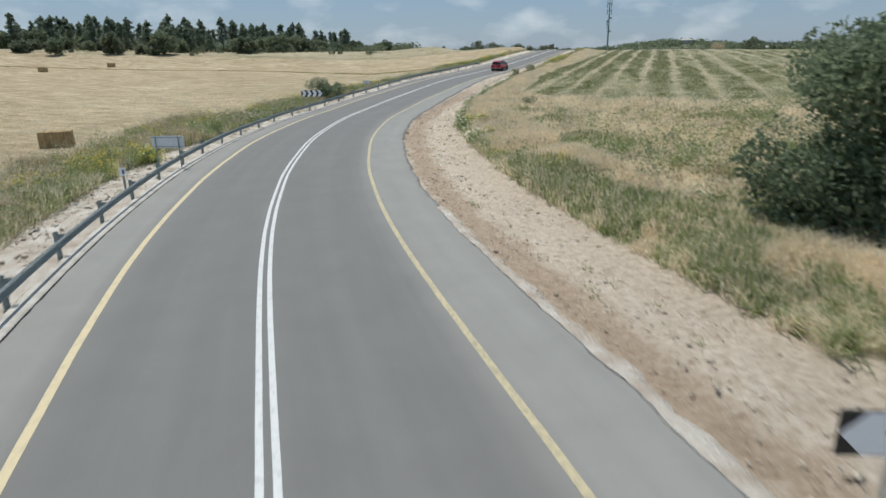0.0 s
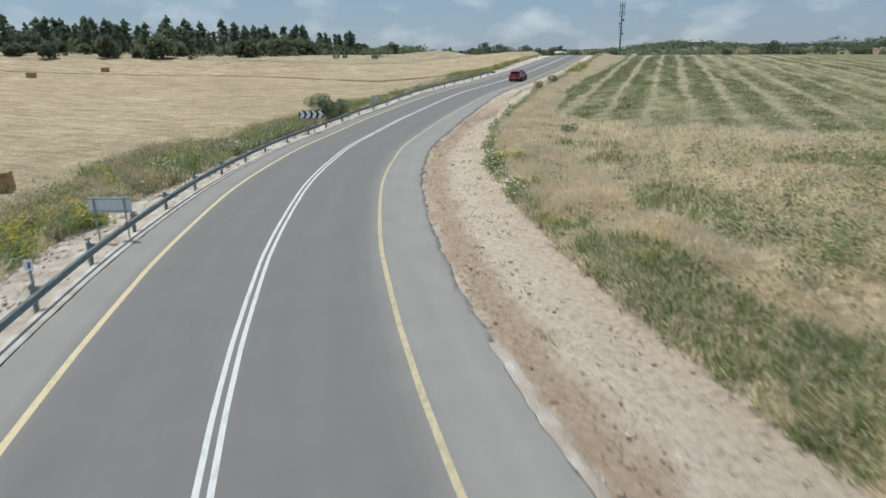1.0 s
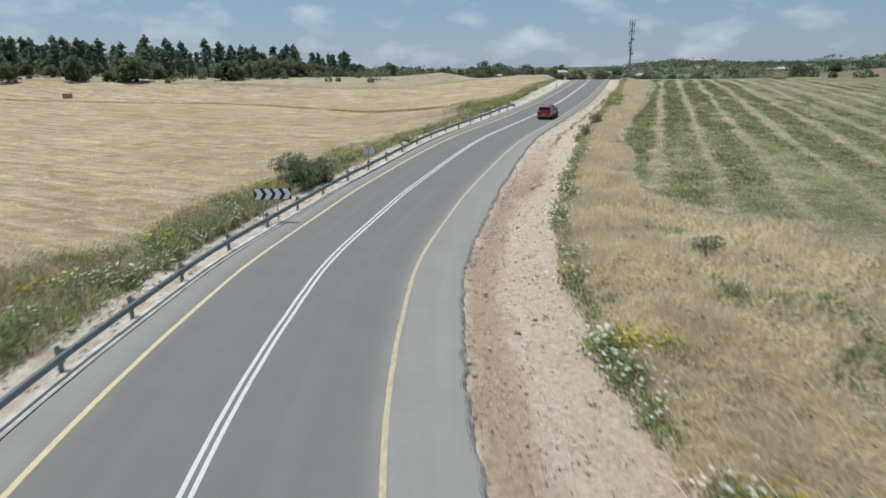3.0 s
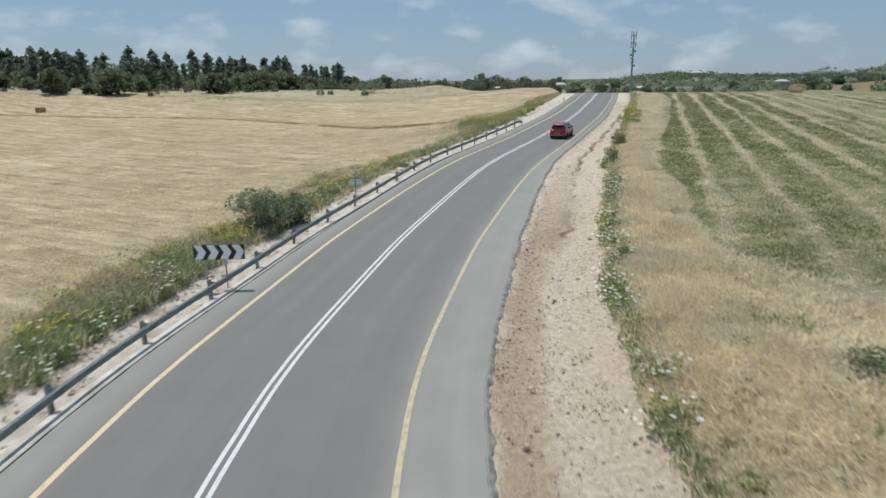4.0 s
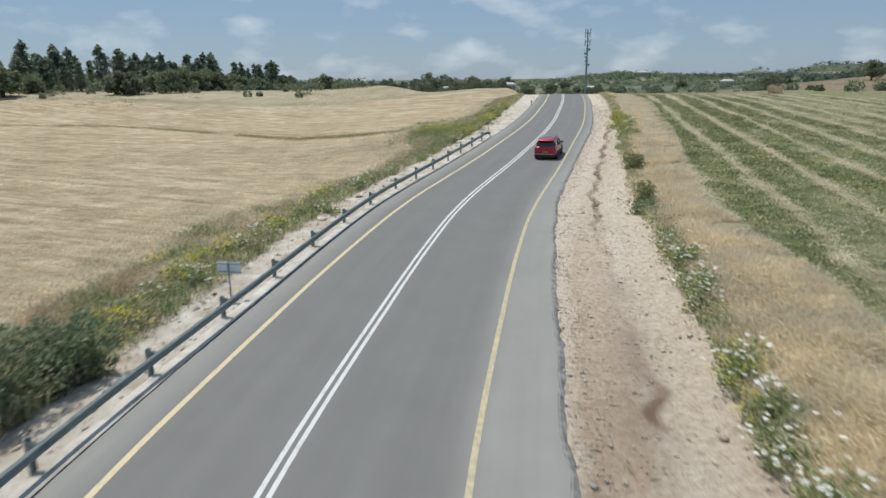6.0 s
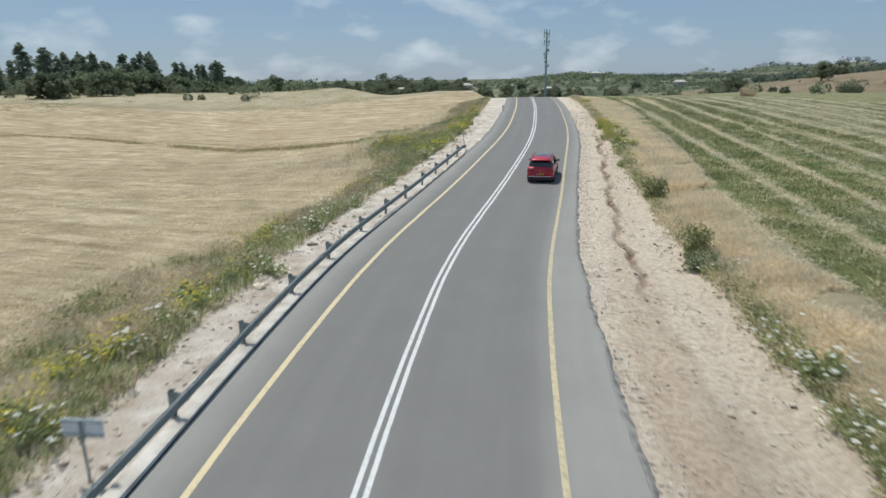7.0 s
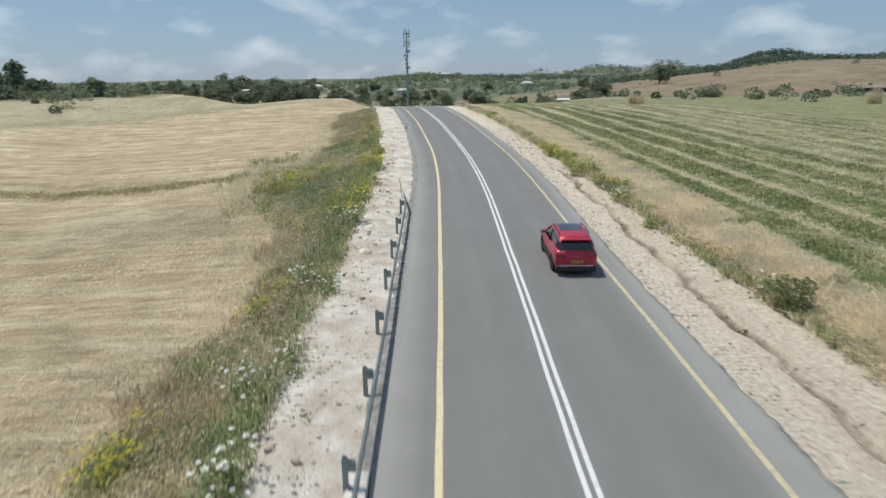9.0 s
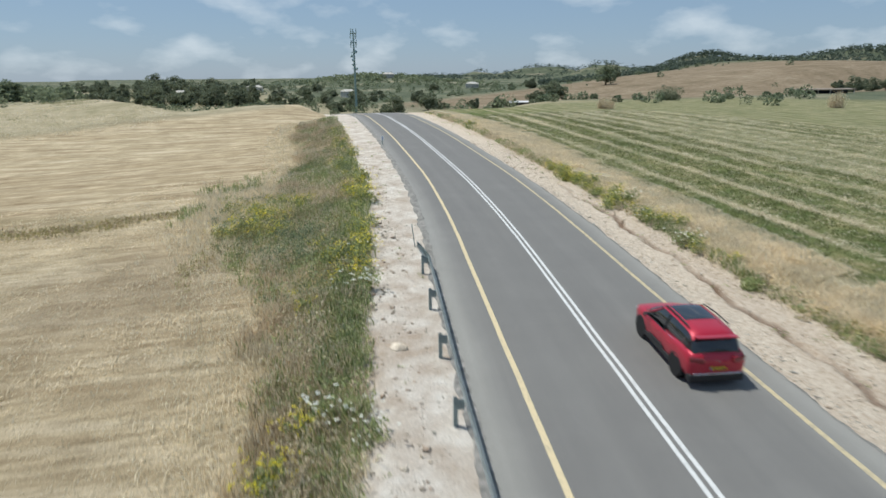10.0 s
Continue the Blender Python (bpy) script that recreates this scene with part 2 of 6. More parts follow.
def ground_material():
    """Stubble on one side, mown hay with windrows on the other, scrub and dry soil farther off; weights come from the sheet's own attribute."""
    m, n, l, b = material("fields")
    g = n.new("ShaderNodeNewGeometry").outputs["Position"]
    at = n.new("ShaderNodeAttribute")
    at.attribute_name = "zone"
    sep = n.new("ShaderNodeSeparateColor")
    l.new(at.outputs["Color"], sep.inputs["Color"])

    def rows(direction, across, along):
        mp = n.new("ShaderNodeMapping")
        mp.vector_type = "TEXTURE"
        mp.inputs["Rotation"].default_value = (0, 0, direction)
        mp.inputs["Scale"].default_value = (across, along, 50.0)
        l.new(g, mp.inputs["Vector"])
        return mp.outputs["Vector"]

    a2 = n.new("ShaderNodeAttribute")
    a2.attribute_name = "zone_b"
    s2 = n.new("ShaderNodeSeparateColor")
    l.new(a2.outputs["Color"], s2.inputs["Color"])
    grey_ = n.new("ShaderNodeMath")
    grey_.operation = "MULTIPLY"
    grey_.inputs[1].default_value = 0.5
    l.new(s2.outputs["Blue"], grey_.inputs[0])
    big, mid, fine = noise_node(n, l, 0.03, 5, 0.6), noise_node(n, l, 0.35, 6, 0.65), noise_node(n, l, 9.0, 6, 0.75)
    # stubble: pale straw with swaths along the mower's way
    swath = noise_node(n, l, 1.0, 4, 0.6, rows(radians(62), 1.1, 14.0))
    stub = ramp(n, l, swath, [(0.34, (0.34, 0.272, 0.182)), (0.5, (0.445, 0.375, 0.265)), (0.66, (0.55, 0.48, 0.365))])
    stub = blend(n, l, 0.75, stub, ramp(n, l, mid, [(0.3, (0.72, 0.68, 0.62)), (0.7, (1.22, 1.2, 1.16))]), "MULTIPLY")
    stub = blend(n, l, 0.6, stub, ramp(n, l, big, [(0.35, (0.85, 0.8, 0.74)), (0.65, (1.1, 1.1, 1.08))]), "MULTIPLY")
    stub = blend(n, l, 0.7, stub, ramp(n, l, noise_node(n, l, 1.0, 4, 0.65, rows(radians(70), 0.28, 2.6)), [(0.36, (0.66, 0.62, 0.56)), (0.62, (1.24, 1.24, 1.22))]), "MULTIPLY")
    # hay field: green aftermath between pale windrows
    wv = n.new("ShaderNodeTexWave")
    wv.wave_type, wv.bands_direction, wv.wave_profile = "BANDS", "X", "SIN"
    wv.inputs["Scale"].default_value, wv.inputs["Distortion"].default_value = 1.0, 1.2
    wv.inputs["Detail"].default_value, wv.inputs["Detail Scale"].default_value = 3.0, 1.2
    mp = n.new("ShaderNodeMapping")
    mp.vector_type = "TEXTURE"
    mp.inputs["Rotation"].default_value = (0, 0, radians(-19.8))
    mp.inputs["Scale"].default_value = (4.0 * 20 / (2 * math.pi), 60.0, 60.0)
    mp.inputs["Location"].default_value = (-16.1 * math.cos(radians(19.8)), 16.1 * math.sin(radians(19.8)), 0)
    l.new(g, mp.inputs["Vector"])
    l.new(mp.outputs["Vector"], wv.inputs["Vector"])
    green = ramp(n, l, mid, [(0.35, (0.085, 0.118, 0.04)), (0.5, (0.14, 0.162, 0.068)), (0.66, (0.27, 0.248, 0.14))])
    green = blend(n, l, 0.6, green, ramp(n, l, noise_node(n, l, 1.0, 4, 0.6, rows(radians(-19.8), 2.4, 40.0)), [(0.35, (0.7, 0.8, 0.6)), (0.65, (1.45, 1.25, 1.15))]), "MULTIPLY")
    gaps = noise_node(n, l, 1.0, 5, 0.65, rows(radians(-19.8), 3.1, 17.0))
    row = ramp(n, l, blend(n, l, 0.5, wv.outputs["Color"], gaps), [(0.65, (0, 0, 0)), (0.78, (0.95, 0.95, 0.95))])
    hay = blend(n, l, row, green, ramp(n, l, mid, [(0.3, (0.33, 0.275, 0.175)), (0.7, (0.46, 0.4, 0.27))]))
    thin = ramp(n, l, noise_node(n, l, 1.0, 6, 0.7, rows(radians(-19.8), 7.0, 26.0)), [(0.46, (0, 0, 0)), (0.62, (0.8, 0.8, 0.8))])
    hay = blend(n, l, thin, hay, ramp(n, l, mid, [(0.3, (0.16, 0.165, 0.08)), (0.7, (0.3, 0.285, 0.165))]))
    hay = blend(n, l, grey_.outputs[0], hay, ramp(n, l, mid, [(0.3, (0.17, 0.168, 0.09)), (0.7, (0.31, 0.285, 0.175))]))
    # farther off: dry grass, bare earth, scrub
    scrub = ramp(n, l, noise_node(n, l, 0.016, 8, 0.68), [(0.42, (0.08, 0.095, 0.06)), (0.53, (0.125, 0.14, 0.09)), (0.61, (0.24, 0.22, 0.15)), (0.72, (0.4, 0.36, 0.27))])
    brown = ramp(n, l, blend(n, l, 0.55, mid, noise_node(n, l, 0.045, 7, 0.7)), [(0.34, (0.1, 0.1, 0.055)), (0.44, (0.19, 0.145, 0.095)), (0.56, (0.26, 0.205, 0.14)), (0.68, (0.34, 0.29, 0.21))])
    dry = ramp(n, l, blend(n, l, 0.5, mid, noise_node(n, l, 0.09, 5, 0.6)), [(0.36, (0.27, 0.245, 0.145)), (0.5, (0.38, 0.325, 0.215)), (0.64, (0.46, 0.4, 0.285))])
    col = blend(n, l, sep.outputs["Red"], scrub, stub)
    col = blend(n, l, sep.outputs["Green"], col, hay)
    col = blend(n, l, s2.outputs["Red"], col, brown)
    col = blend(n, l, s2.outputs["Green"], col, dry)
    col = blend(n, l, sep.outputs["Blue"], col, (0.2, 0.165, 0.085))
    col = blend(n, l, 0.6, col, ramp(n, l, fine, [(0.3, (0.6, 0.6, 0.58)), (0.7, (1.35, 1.35, 1.33))]), "MULTIPLY")
    l.new(col, b.inputs["Base Color"])
    b.inputs["Roughness"].default_value, b.inputs["Specular IOR Level"].default_value = 0.95, 0.1
    bump(n, l, b, fine, 1.0, 0.1)
    return m


M_ASPHALT = asphalt_material()
M_WHITE, M_YELLOW = paint_material("white_road_paint", (0.62, 0.62, 0.6)), paint_material("yellow_road_paint", (0.62, 0.51, 0.31))
M_YELLOW_WORN = paint_material("worn_yellow_road_paint", (0.55, 0.46, 0.28), (0.2, 0.19, 0.16), 0.5)
M_FIELD = ground_material()
M_GRAVEL = mottled("crushed_limestone", (0.46, 0.37, 0.285), (0.61, 0.54, 0.455), (0.74, 0.69, 0.61), 0.8, 14, 0.95, 0.09, 1.0)
def shoulder_material():
    m, n, l, b = material("shoulder_limestone")
    at = n.new("ShaderNodeAttribute")
    at.attribute_name = "lat"
    big, mid, small = noise_node(n, l, 0.45, 6, 0.65), noise_node(n, l, 4.5, 7, 0.75), noise_node(n, l, 19, 5, 0.8)
    stone = ramp(n, l, mid, [(0.32, (0.38, 0.29, 0.21)), (0.47, (0.56, 0.47, 0.365)), (0.66, (0.7, 0.625, 0.515))])
    earth = ramp(n, l, mid, [(0.32, (0.3, 0.205, 0.135)), (0.68, (0.49, 0.375, 0.27))])
    off = n.new("ShaderNodeMath")
    off.operation = "MULTIPLY_ADD"
    off.inputs[1].default_value = 2.4
    l.new(big, off.inputs[0])
    l.new(at.outputs["Fac"], off.inputs[2])
    mr = n.new("ShaderNodeMapRange")
    mr.inputs["From Min"].default_value, mr.inputs["From Max"].default_value = 8.2, 12.2
    l.new(off.outputs[0], mr.inputs["Value"])
    track = ramp(n, l, mr.outputs["Result"], [(0.0, (0.15, 0.15, 0.15)), (0.16, (0.9, 0.9, 0.9)), (0.42, (0.75, 0.75, 0.75)), (0.58, (0.1, 0.1, 0.1)), (1.0, (0.3, 0.3, 0.3))])
    # wheel tracks in reddish earth, along the first stretch above all
    xyz = n.new("ShaderNodeSeparateXYZ")
    l.new(n.new("ShaderNodeNewGeometry").outputs["Position"], xyz.inputs["Vector"])
    along = n.new("ShaderNodeMapRange")
    for key, v in (("From Min", 80), ("From Max", 104), ("To Min", 1.0), ("To Max", 0.3)):
        along.inputs[key].default_value = v
    l.new(xyz.outputs["Y"], along.inputs["Value"])
    less = n.new("ShaderNodeMath")
    less.operation = "MULTIPLY"
    l.new(track, less.inputs[0])
    l.new(along.outputs["Result"], less.inputs[1])
    col = blend(n, l, less.outputs[0], stone, earth)
    damp_shade_node = n.new("ShaderNodeAttribute")
    damp_shade_node.attribute_name = "damp_shade"
    # damp soil and stains, plus the gully's shade painted in as dark brown
    col = blend(n, l, damp_shade_node.outputs["Fac"], col, (0.19, 0.125, 0.085))
    col = blend(n, l, 0.6, col, ramp(n, l, small, [(0.3, (0.62, 0.62, 0.62)), (0.7, (1.32, 1.32, 1.32))]), "MULTIPLY")
    l.new(col, b.inputs["Base Color"])
    b.inputs["Roughness"].default_value, b.inputs["Specular IOR Level"].default_value = 0.95, 0.2
    bump(n, l, b, small, 1.0, 0.05)
    return m


M_SHOULDER = shoulder_material()
M_KERB = mottled("pale_concrete", (0.37, 0.335, 0.285), (0.52, 0.48, 0.42), (0.63, 0.595, 0.53), 1.2, 40, 0.9, 0.005)
M_GAP_SHADE = mottled("gap_shade_black", (0.012, 0.012, 0.012), (0.025, 0.024, 0.023), (0.05, 0.048, 0.045), 3.0, 30, 0.9, 0.01)
M_BITUMEN = mottled("broken_asphalt_edge", (0.13, 0.125, 0.115), (0.24, 0.23, 0.21), (0.38, 0.355, 0.32), 3.0, 30, 0.9, 0.03, 0.8)
M_ROCK = mottled("limestone_rock", (0.42, 0.345, 0.26), (0.57, 0.5, 0.41), (0.68, 0.62, 0.54), 3.0, 25, 0.92, 0.02, 0.7, island=0.5)
M_GREY_ROCK = mottled("grey_gravel", (0.33, 0.31, 0.28), (0.46, 0.44, 0.4), (0.58, 0.555, 0.51), 3.0, 25, 0.92, 0.02, 0.7, island=0.5)
M_CLOD = mottled("earth_clods", (0.36, 0.26, 0.19), (0.47, 0.375, 0.295), (0.57, 0.485, 0.4), 3.0, 25, 0.95, 0.02, 0.7, island=0.35)
M_ZINC = plain("galvanised_steel", (0.4, 0.44, 0.435), 0.5, 0.35, 0, 0.5, 12, 0.5)
M_ZINC_OLD = plain("weathered_steel", (0.27, 0.32, 0.315), 0.65, 0.3, 0, 0.5, 12, 0.6)
M_DRY = foliage("dry_grass", (0.66, 0.565, 0.41), (0.83, 0.735, 0.56), (0.92, 0.845, 0.68), 0.48)
M_AFTERMATH = foliage("green_regrowth", (0.14, 0.165, 0.065), (0.24, 0.265, 0.12), (0.42, 0.41, 0.23), 0.45)
M_GREYGREEN = foliage("grey_green_regrowth", (0.2, 0.215, 0.12), (0.31, 0.315, 0.185), (0.47, 0.44, 0.28), 0.45)
M_TALL = foliage("tall_shrub_leaves", (0.11, 0.15, 0.095), (0.19, 0.24, 0.15), (0.31, 0.36, 0.235), 0.5)
M_BROWN = foliage("withered_weeds", (0.34, 0.26, 0.17), (0.62, 0.52, 0.37), (0.78, 0.69, 0.52), 0.36)
M_GREEN = foliage("green_weeds", (0.185, 0.235, 0.09), (0.33, 0.385, 0.17), (0.52, 0.55, 0.3), 0.36)
M_OLIVEDRAB = foliage("yellowing_weeds", (0.24, 0.22, 0.09), (0.4, 0.365, 0.16), (0.56, 0.51, 0.27), 0.36)
M_PETAL_W = foliage("white_petals", (0.8, 0.8, 0.74), (0.88, 0.88, 0.83), (0.93, 0.93, 0.9), 0.3)
M_PETAL_Y = foliage("yellow_petals", (0.55, 0.45, 0.02), (0.7, 0.6, 0.04), (0.82, 0.72, 0.09), 0.25)
M_PINE = foliage("pine_needles", (0.17, 0.215, 0.155), (0.27, 0.32, 0.235), (0.38, 0.43, 0.32), 0.48)
M_OAK = foliage("evergreen_leaves", (0.125, 0.16, 0.1), (0.21, 0.25, 0.155), (0.33, 0.37, 0.24), 0.42)
M_OLIVE = foliage("olive_leaves", (0.12, 0.145, 0.09), (0.2, 0.23, 0.15), (0.3, 0.33, 0.23), 0.4)
# scrub green shifted towards blue-grey: distance haze is mixed into the leaf colour
M_GARRIGUE_HAZY = foliage("hazy_garrigue_leaves", (0.1, 0.13, 0.105), (0.13, 0.165, 0.13), (0.175, 0.21, 0.165), 0.3)
M_SHRUB = foliage("thistly_leaves", (0.12, 0.15, 0.08), (0.26, 0.31, 0.185), (0.41, 0.45, 0.3), 0.36)
M_BARK = mottled("bark", (0.08, 0.06, 0.045), (0.13, 0.1, 0.075), (0.19, 0.155, 0.12), 4, 30, 0.95, 0.02)
M_STRAW = mottled("straw", (0.22, 0.15, 0.075), (0.33, 0.24, 0.125), (0.43, 0.335, 0.19), 3, 40, 0.95, 0.03, 0.9, island=0.6)


# ---- mesh helpers ----
def mesh_from(name, verts, faces, mat, smooth_shade=False):
    """A mesh from arrays: faces all of one size."""
    verts, faces = np.asarray(verts, dtype=np.float32), np.asarray(faces, dtype=np.int32)
    me = bpy.data.meshes.new(name)
    k = faces.shape[1]
    me.vertices.add(len(verts))
    me.vertices.foreach_set("co", verts.ravel())
    me.loops.add(faces.size)
    me.loops.foreach_set("vertex_index", faces.ravel())
    me.polygons.add(len(faces))
    me.polygons.foreach_set("loop_start", np.arange(0, faces.size, k, dtype=np.int32))
    if smooth_shade:
        me.polygons.foreach_set("use_smooth", np.ones(len(faces), dtype=bool))
    me.update(calc_edges=True)
    if mat:
        me.materials.append(mat)
    return me


def grid_faces(nu, nv):
    a = np.arange(nu * nv).reshape(nu, nv)
    return np.stack([a[:-1, :-1], a[1:, :-1], a[1:, 1:], a[:-1, 1:]], -1).reshape(-1, 4)


def part(name, bm, mat, parent=None, label="", smooth_shade=False):
    me = bpy.data.meshes.new(name)
    if smooth_shade:
        for f in bm.faces:
            f.smooth = True
    bm.to_mesh(me)
    bm.free()
    if mat:
        me.materials.append(mat)
    ob = new(name, me)
    ob.parent = parent
    return tagged(ob, label)


def box(sx, sy, sz, m=None, bevel=0.0, bm=None):
    """A box with rounded edges, its base's middle at the origin of m."""
    bm = bm or bmesh.new()
    r = bmesh.ops.create_cube(bm, size=1.0)
    bmesh.ops.transform(bm, matrix=(m or Matrix()) @ Matrix.Translation((0, 0, sz / 2)) @ Matrix.Diagonal((sx, sy, sz, 1)), verts=r["verts"])
    if bevel:
        es = {e for v in r["verts"] for e in v.link_edges}
        bmesh.ops.bevel(bm, geom=list(es), offset=bevel, segments=2, affect="EDGES", profile=0.5)
    return bm


def tube(points, radii, sides=8, bm=None):
    """A tapered tube along points."""
    bm = bm or bmesh.new()
    rings = []
    for k, (p, r) in enumerate(zip(points, radii)):
        a, c = Vector(points[max(0, k - 1)]), Vector(points[min(len(points) - 1, k + 1)])
        d = (c - a).normalized()
        u = d.orthogonal().normalized()
        w = d.cross(u)
        rings.append([bm.verts.new(Vector(p) + r * (math.cos(2 * math.pi * s / sides) * u + math.sin(2 * math.pi * s / sides) * w)) for s in range(sides)])
    for a, c in zip(rings, rings[1:]):
        for s in range(sides):
            bm.faces.new((a[s], a[(s + 1) % sides], c[(s + 1) % sides], c[s]))
    bm.faces.new(rings[0][::-1])
    bm.faces.new(rings[-1])
    return bm


def ground_z(x, y):
    return float(height(np.array([x]), np.array([y]))[0])


def on_road(s_y, lat):
    """The place at that distance beside the centre line, abreast of its point at y = s_y."""
    i = int(np.clip(np.searchsorted(LINE[:, 1], s_y), 0, len(LINE) - 1))
    return LINE[i, 0] + NORM[i, 0] * lat, LINE[i, 1] + NORM[i, 1] * lat, i


def heading(i):
    return math.atan2(-_tan[i, 0], _tan[i, 1])    # turn about z that makes +y run along the road


_lattice = np.random.default_rng(77).normal(0, 0.62, (256, 256))


def patch(x, y, f=0.25, p=0.0):
    """Uneven patches between -1 and 1, about 3 / f metres across."""
    def layer(u, v):
        i, j = np.floor(u).astype(int), np.floor(v).astype(int)
        a, b = smooth(u - i), smooth(v - j)
        g = lambda di, dj: _lattice[(i + di) % 256, (j + dj) % 256]
        return (g(0, 0) * (1 - a) + g(1, 0) * a) * (1 - b) + (g(0, 1) * (1 - a) + g(1, 1) * a) * b
    u, v = np.asarray(x) * f * 0.42 + 31.7 * p, np.asarray(y) * f * 0.42 + 17.3 * p
    u, v = 0.87 * u + 0.5 * v, 0.87 * v - 0.5 * u
    return np.clip(layer(u, v) + 0.5 * layer(u * 2.3 + 9, v * 2.3 + 5), -1, 1)


rng = np.random.default_rng(4)

# ---- ground ----
HAY_Y = lambda x: np.interp(x, (6, 12.5, 16, 22.4, 28.4, 33, 70), (79, 69, 62, 58.4, 56, 53, 38))      # near edge of the mown field


def axis(lo, hi, step, limit, grow):
    c = list(np.arange(lo, hi + step, step))
    d, v = step, c[-1]
    while v < limit[1]:
        d *= grow
        v += d
        c.append(v)
    d, v = step, c[0]
    while v > limit[0]:
        d *= grow
        v -= d
        c.insert(0, v)
    return np.array(c)


GX, GY = axis(-62, 92, 0.8, (-4200, 4200), 1.06), axis(-25, 232, 0.8, (-1500, 4600), 1.06)
X, Y = np.meshgrid(GX, GY, indexing="ij")
lat, idx = lateral(X.ravel(), Y.ravel())
Z = height(X.ravel(), Y.ravel(), lat, idx)
x1, y1 = X.ravel(), Y.ravel()
rough_ = patch(x1, y1, 1.8)
near = (np.abs(x1) < 120) & (np.abs(y1 - 100) < 150)
Z = Z + 0.04 * rough_ * near
u_row = x1 * math.cos(radians(19.8)) - y1 * math.sin(radians(19.8))
in_hay = smooth((lat - 13.6) / 1.6) * (1 - smooth((y1 - 250) / 20)) * (1 - smooth((x1 - 190) / 30)) * smooth((y1 - HAY_Y(x1) + 3) / 8)
inside = (lat > -15.6) & (lat < 15.6) & (y1 > -88) & (y1 < 295)
Z = np.where(inside, Z - 0.35 * smooth((15.6 - np.abs(lat)) / 1.5), Z)
me = mesh_from("ground", np.c_[x1, y1, Z], grid_faces(len(GX), len(GY)), M_FIELD, True)
far_y = 224 + 0.02 * x1 + 14 * smooth((-x1 - 20) / 60)
stub_w = smooth((-lat - 13) / 2) * (1 - smooth((y1 - far_y) / 8)) * (1 - smooth((-x1 - 260) / 60)) * smooth((y1 + 140) / 40)
brown_w = 0.5 * np.exp(-0.5 * (((x1 + 4) / 7) ** 2 + ((y1 - 146) / 5) ** 2)) * (lat < -16) + smooth((x1 - 120) / 50) * smooth((y1 - 258) / 15) * (1 - smooth((y1 - 470 - 0.25 * (x1 - 300)) / 30)) * (1 - smooth((x1 - 520) / 60))
dry_w = np.maximum(smooth((lat - 12) / 3) * (1 - in_hay) * (1 - smooth((y1 - 225) / 20)) * (1 - smooth((x1 - 160) / 30)),
                   0.8 * smooth((y1 - 238) / 20) * (1 - smooth((y1 - 620) / 220)) * smooth((x1 + 40) / 30) * (1 - smooth((x1 - 105) / 50)) + smooth((-lat - 10) / 3) * smooth((y1 - far_y) / 8) * (1 - smooth((y1 - far_y - 45) / 25)) * (1 - smooth((-x1 - 250) / 60)))
band = np.exp(-0.5 * ((y1 - 162 - 38 * np.clip(-x1 / 48, 0, 1)) / 0.9) ** 2) * (lat < -16)
for key, cols in (("zone", (stub_w, in_hay, band * 0.5 * smooth((x1 + 75) / 50))), ("zone_b", (brown_w, dry_w, np.maximum(smooth((u_row + 6) / 10), 1 - smooth((x1 * math.sin(radians(19.8)) + y1 * math.cos(radians(19.8)) - 80) / 26))))):
    at = me.color_attributes.new(key, "FLOAT_COLOR", "POINT")
    at.data.foreach_set("color", np.c_[np.stack(cols, -1), np.ones(len(x1))].astype(np.float32).ravel())
ground = tagged(new("ground", me), "gently rolling farmland with straw stubble and mown hay", "ground", kind="structure")


# ---- road corridor ----
HAY_LAT = lambda y: 16.2 - 2.3 * smooth((y - 94) / 16) + 1.6 * smooth((y - 150) / 40)     # where the mown field begins beside the road


def hay_weight(x, y, lat_):
    return smooth((lat_ - HAY_LAT(y) + 0.8) / 1.6) * smooth((y - HAY_Y(x) + 3) / 8)


def gully_at(L, s, y):
    g_lat = np.interp(y, (70, 84, 95, 104, 111, 117, 126, 134, 150), (9.6, 9.6, 9.1, 8.6, 8.1, 7.85, 7.55, 7.4, 7.0)) + 0.16 * np.sin(s * 0.63) + 0.12 * np.sin(s * 1.57 + 1) + 0.06 * np.sin(s * 4.1)
    return np.exp(-np.abs((L - g_lat) / 0.19) ** 3) * smooth((y - 70) / 6) * (1 - smooth((y - 142) / 12)) * (0.62 + 0.38 * np.sin(s * 0.9) * np.sin(s * 0.37 + 1))


def damp_shade_at(L, I):
    s, y = ARC[I], LINE[I, 1]
    stain = 0.3 * np.exp(-0.5 * ((L - 9.2 + 0.2 * np.sin(s * 0.5)) / 0.5) ** 2) * smooth((y - 74) / 6) * (1 - smooth((y - 98) / 8)) * np.clip(0.5 + patch(s, L, 0.9, 0.2), 0, 1)
    # gully term darkens its floor as painted shade; the rest are soil stains
    d = stain + gully_at(L, s, y) * (0.2 + 0.95 * smooth((y - 98) / 10)) + 0.8 * np.exp(-0.5 * (((L - 9.7 + 0.3 * np.sin(y * 2.2)) / 0.17) ** 2 + ((y - 84.2) / 1.0) ** 2)) + 0.25 * np.exp(-0.5 * (((L - 9.3) / 0.4) ** 2 + ((y - 88) / 4) ** 2))
    return np.clip(d, 0, 1)


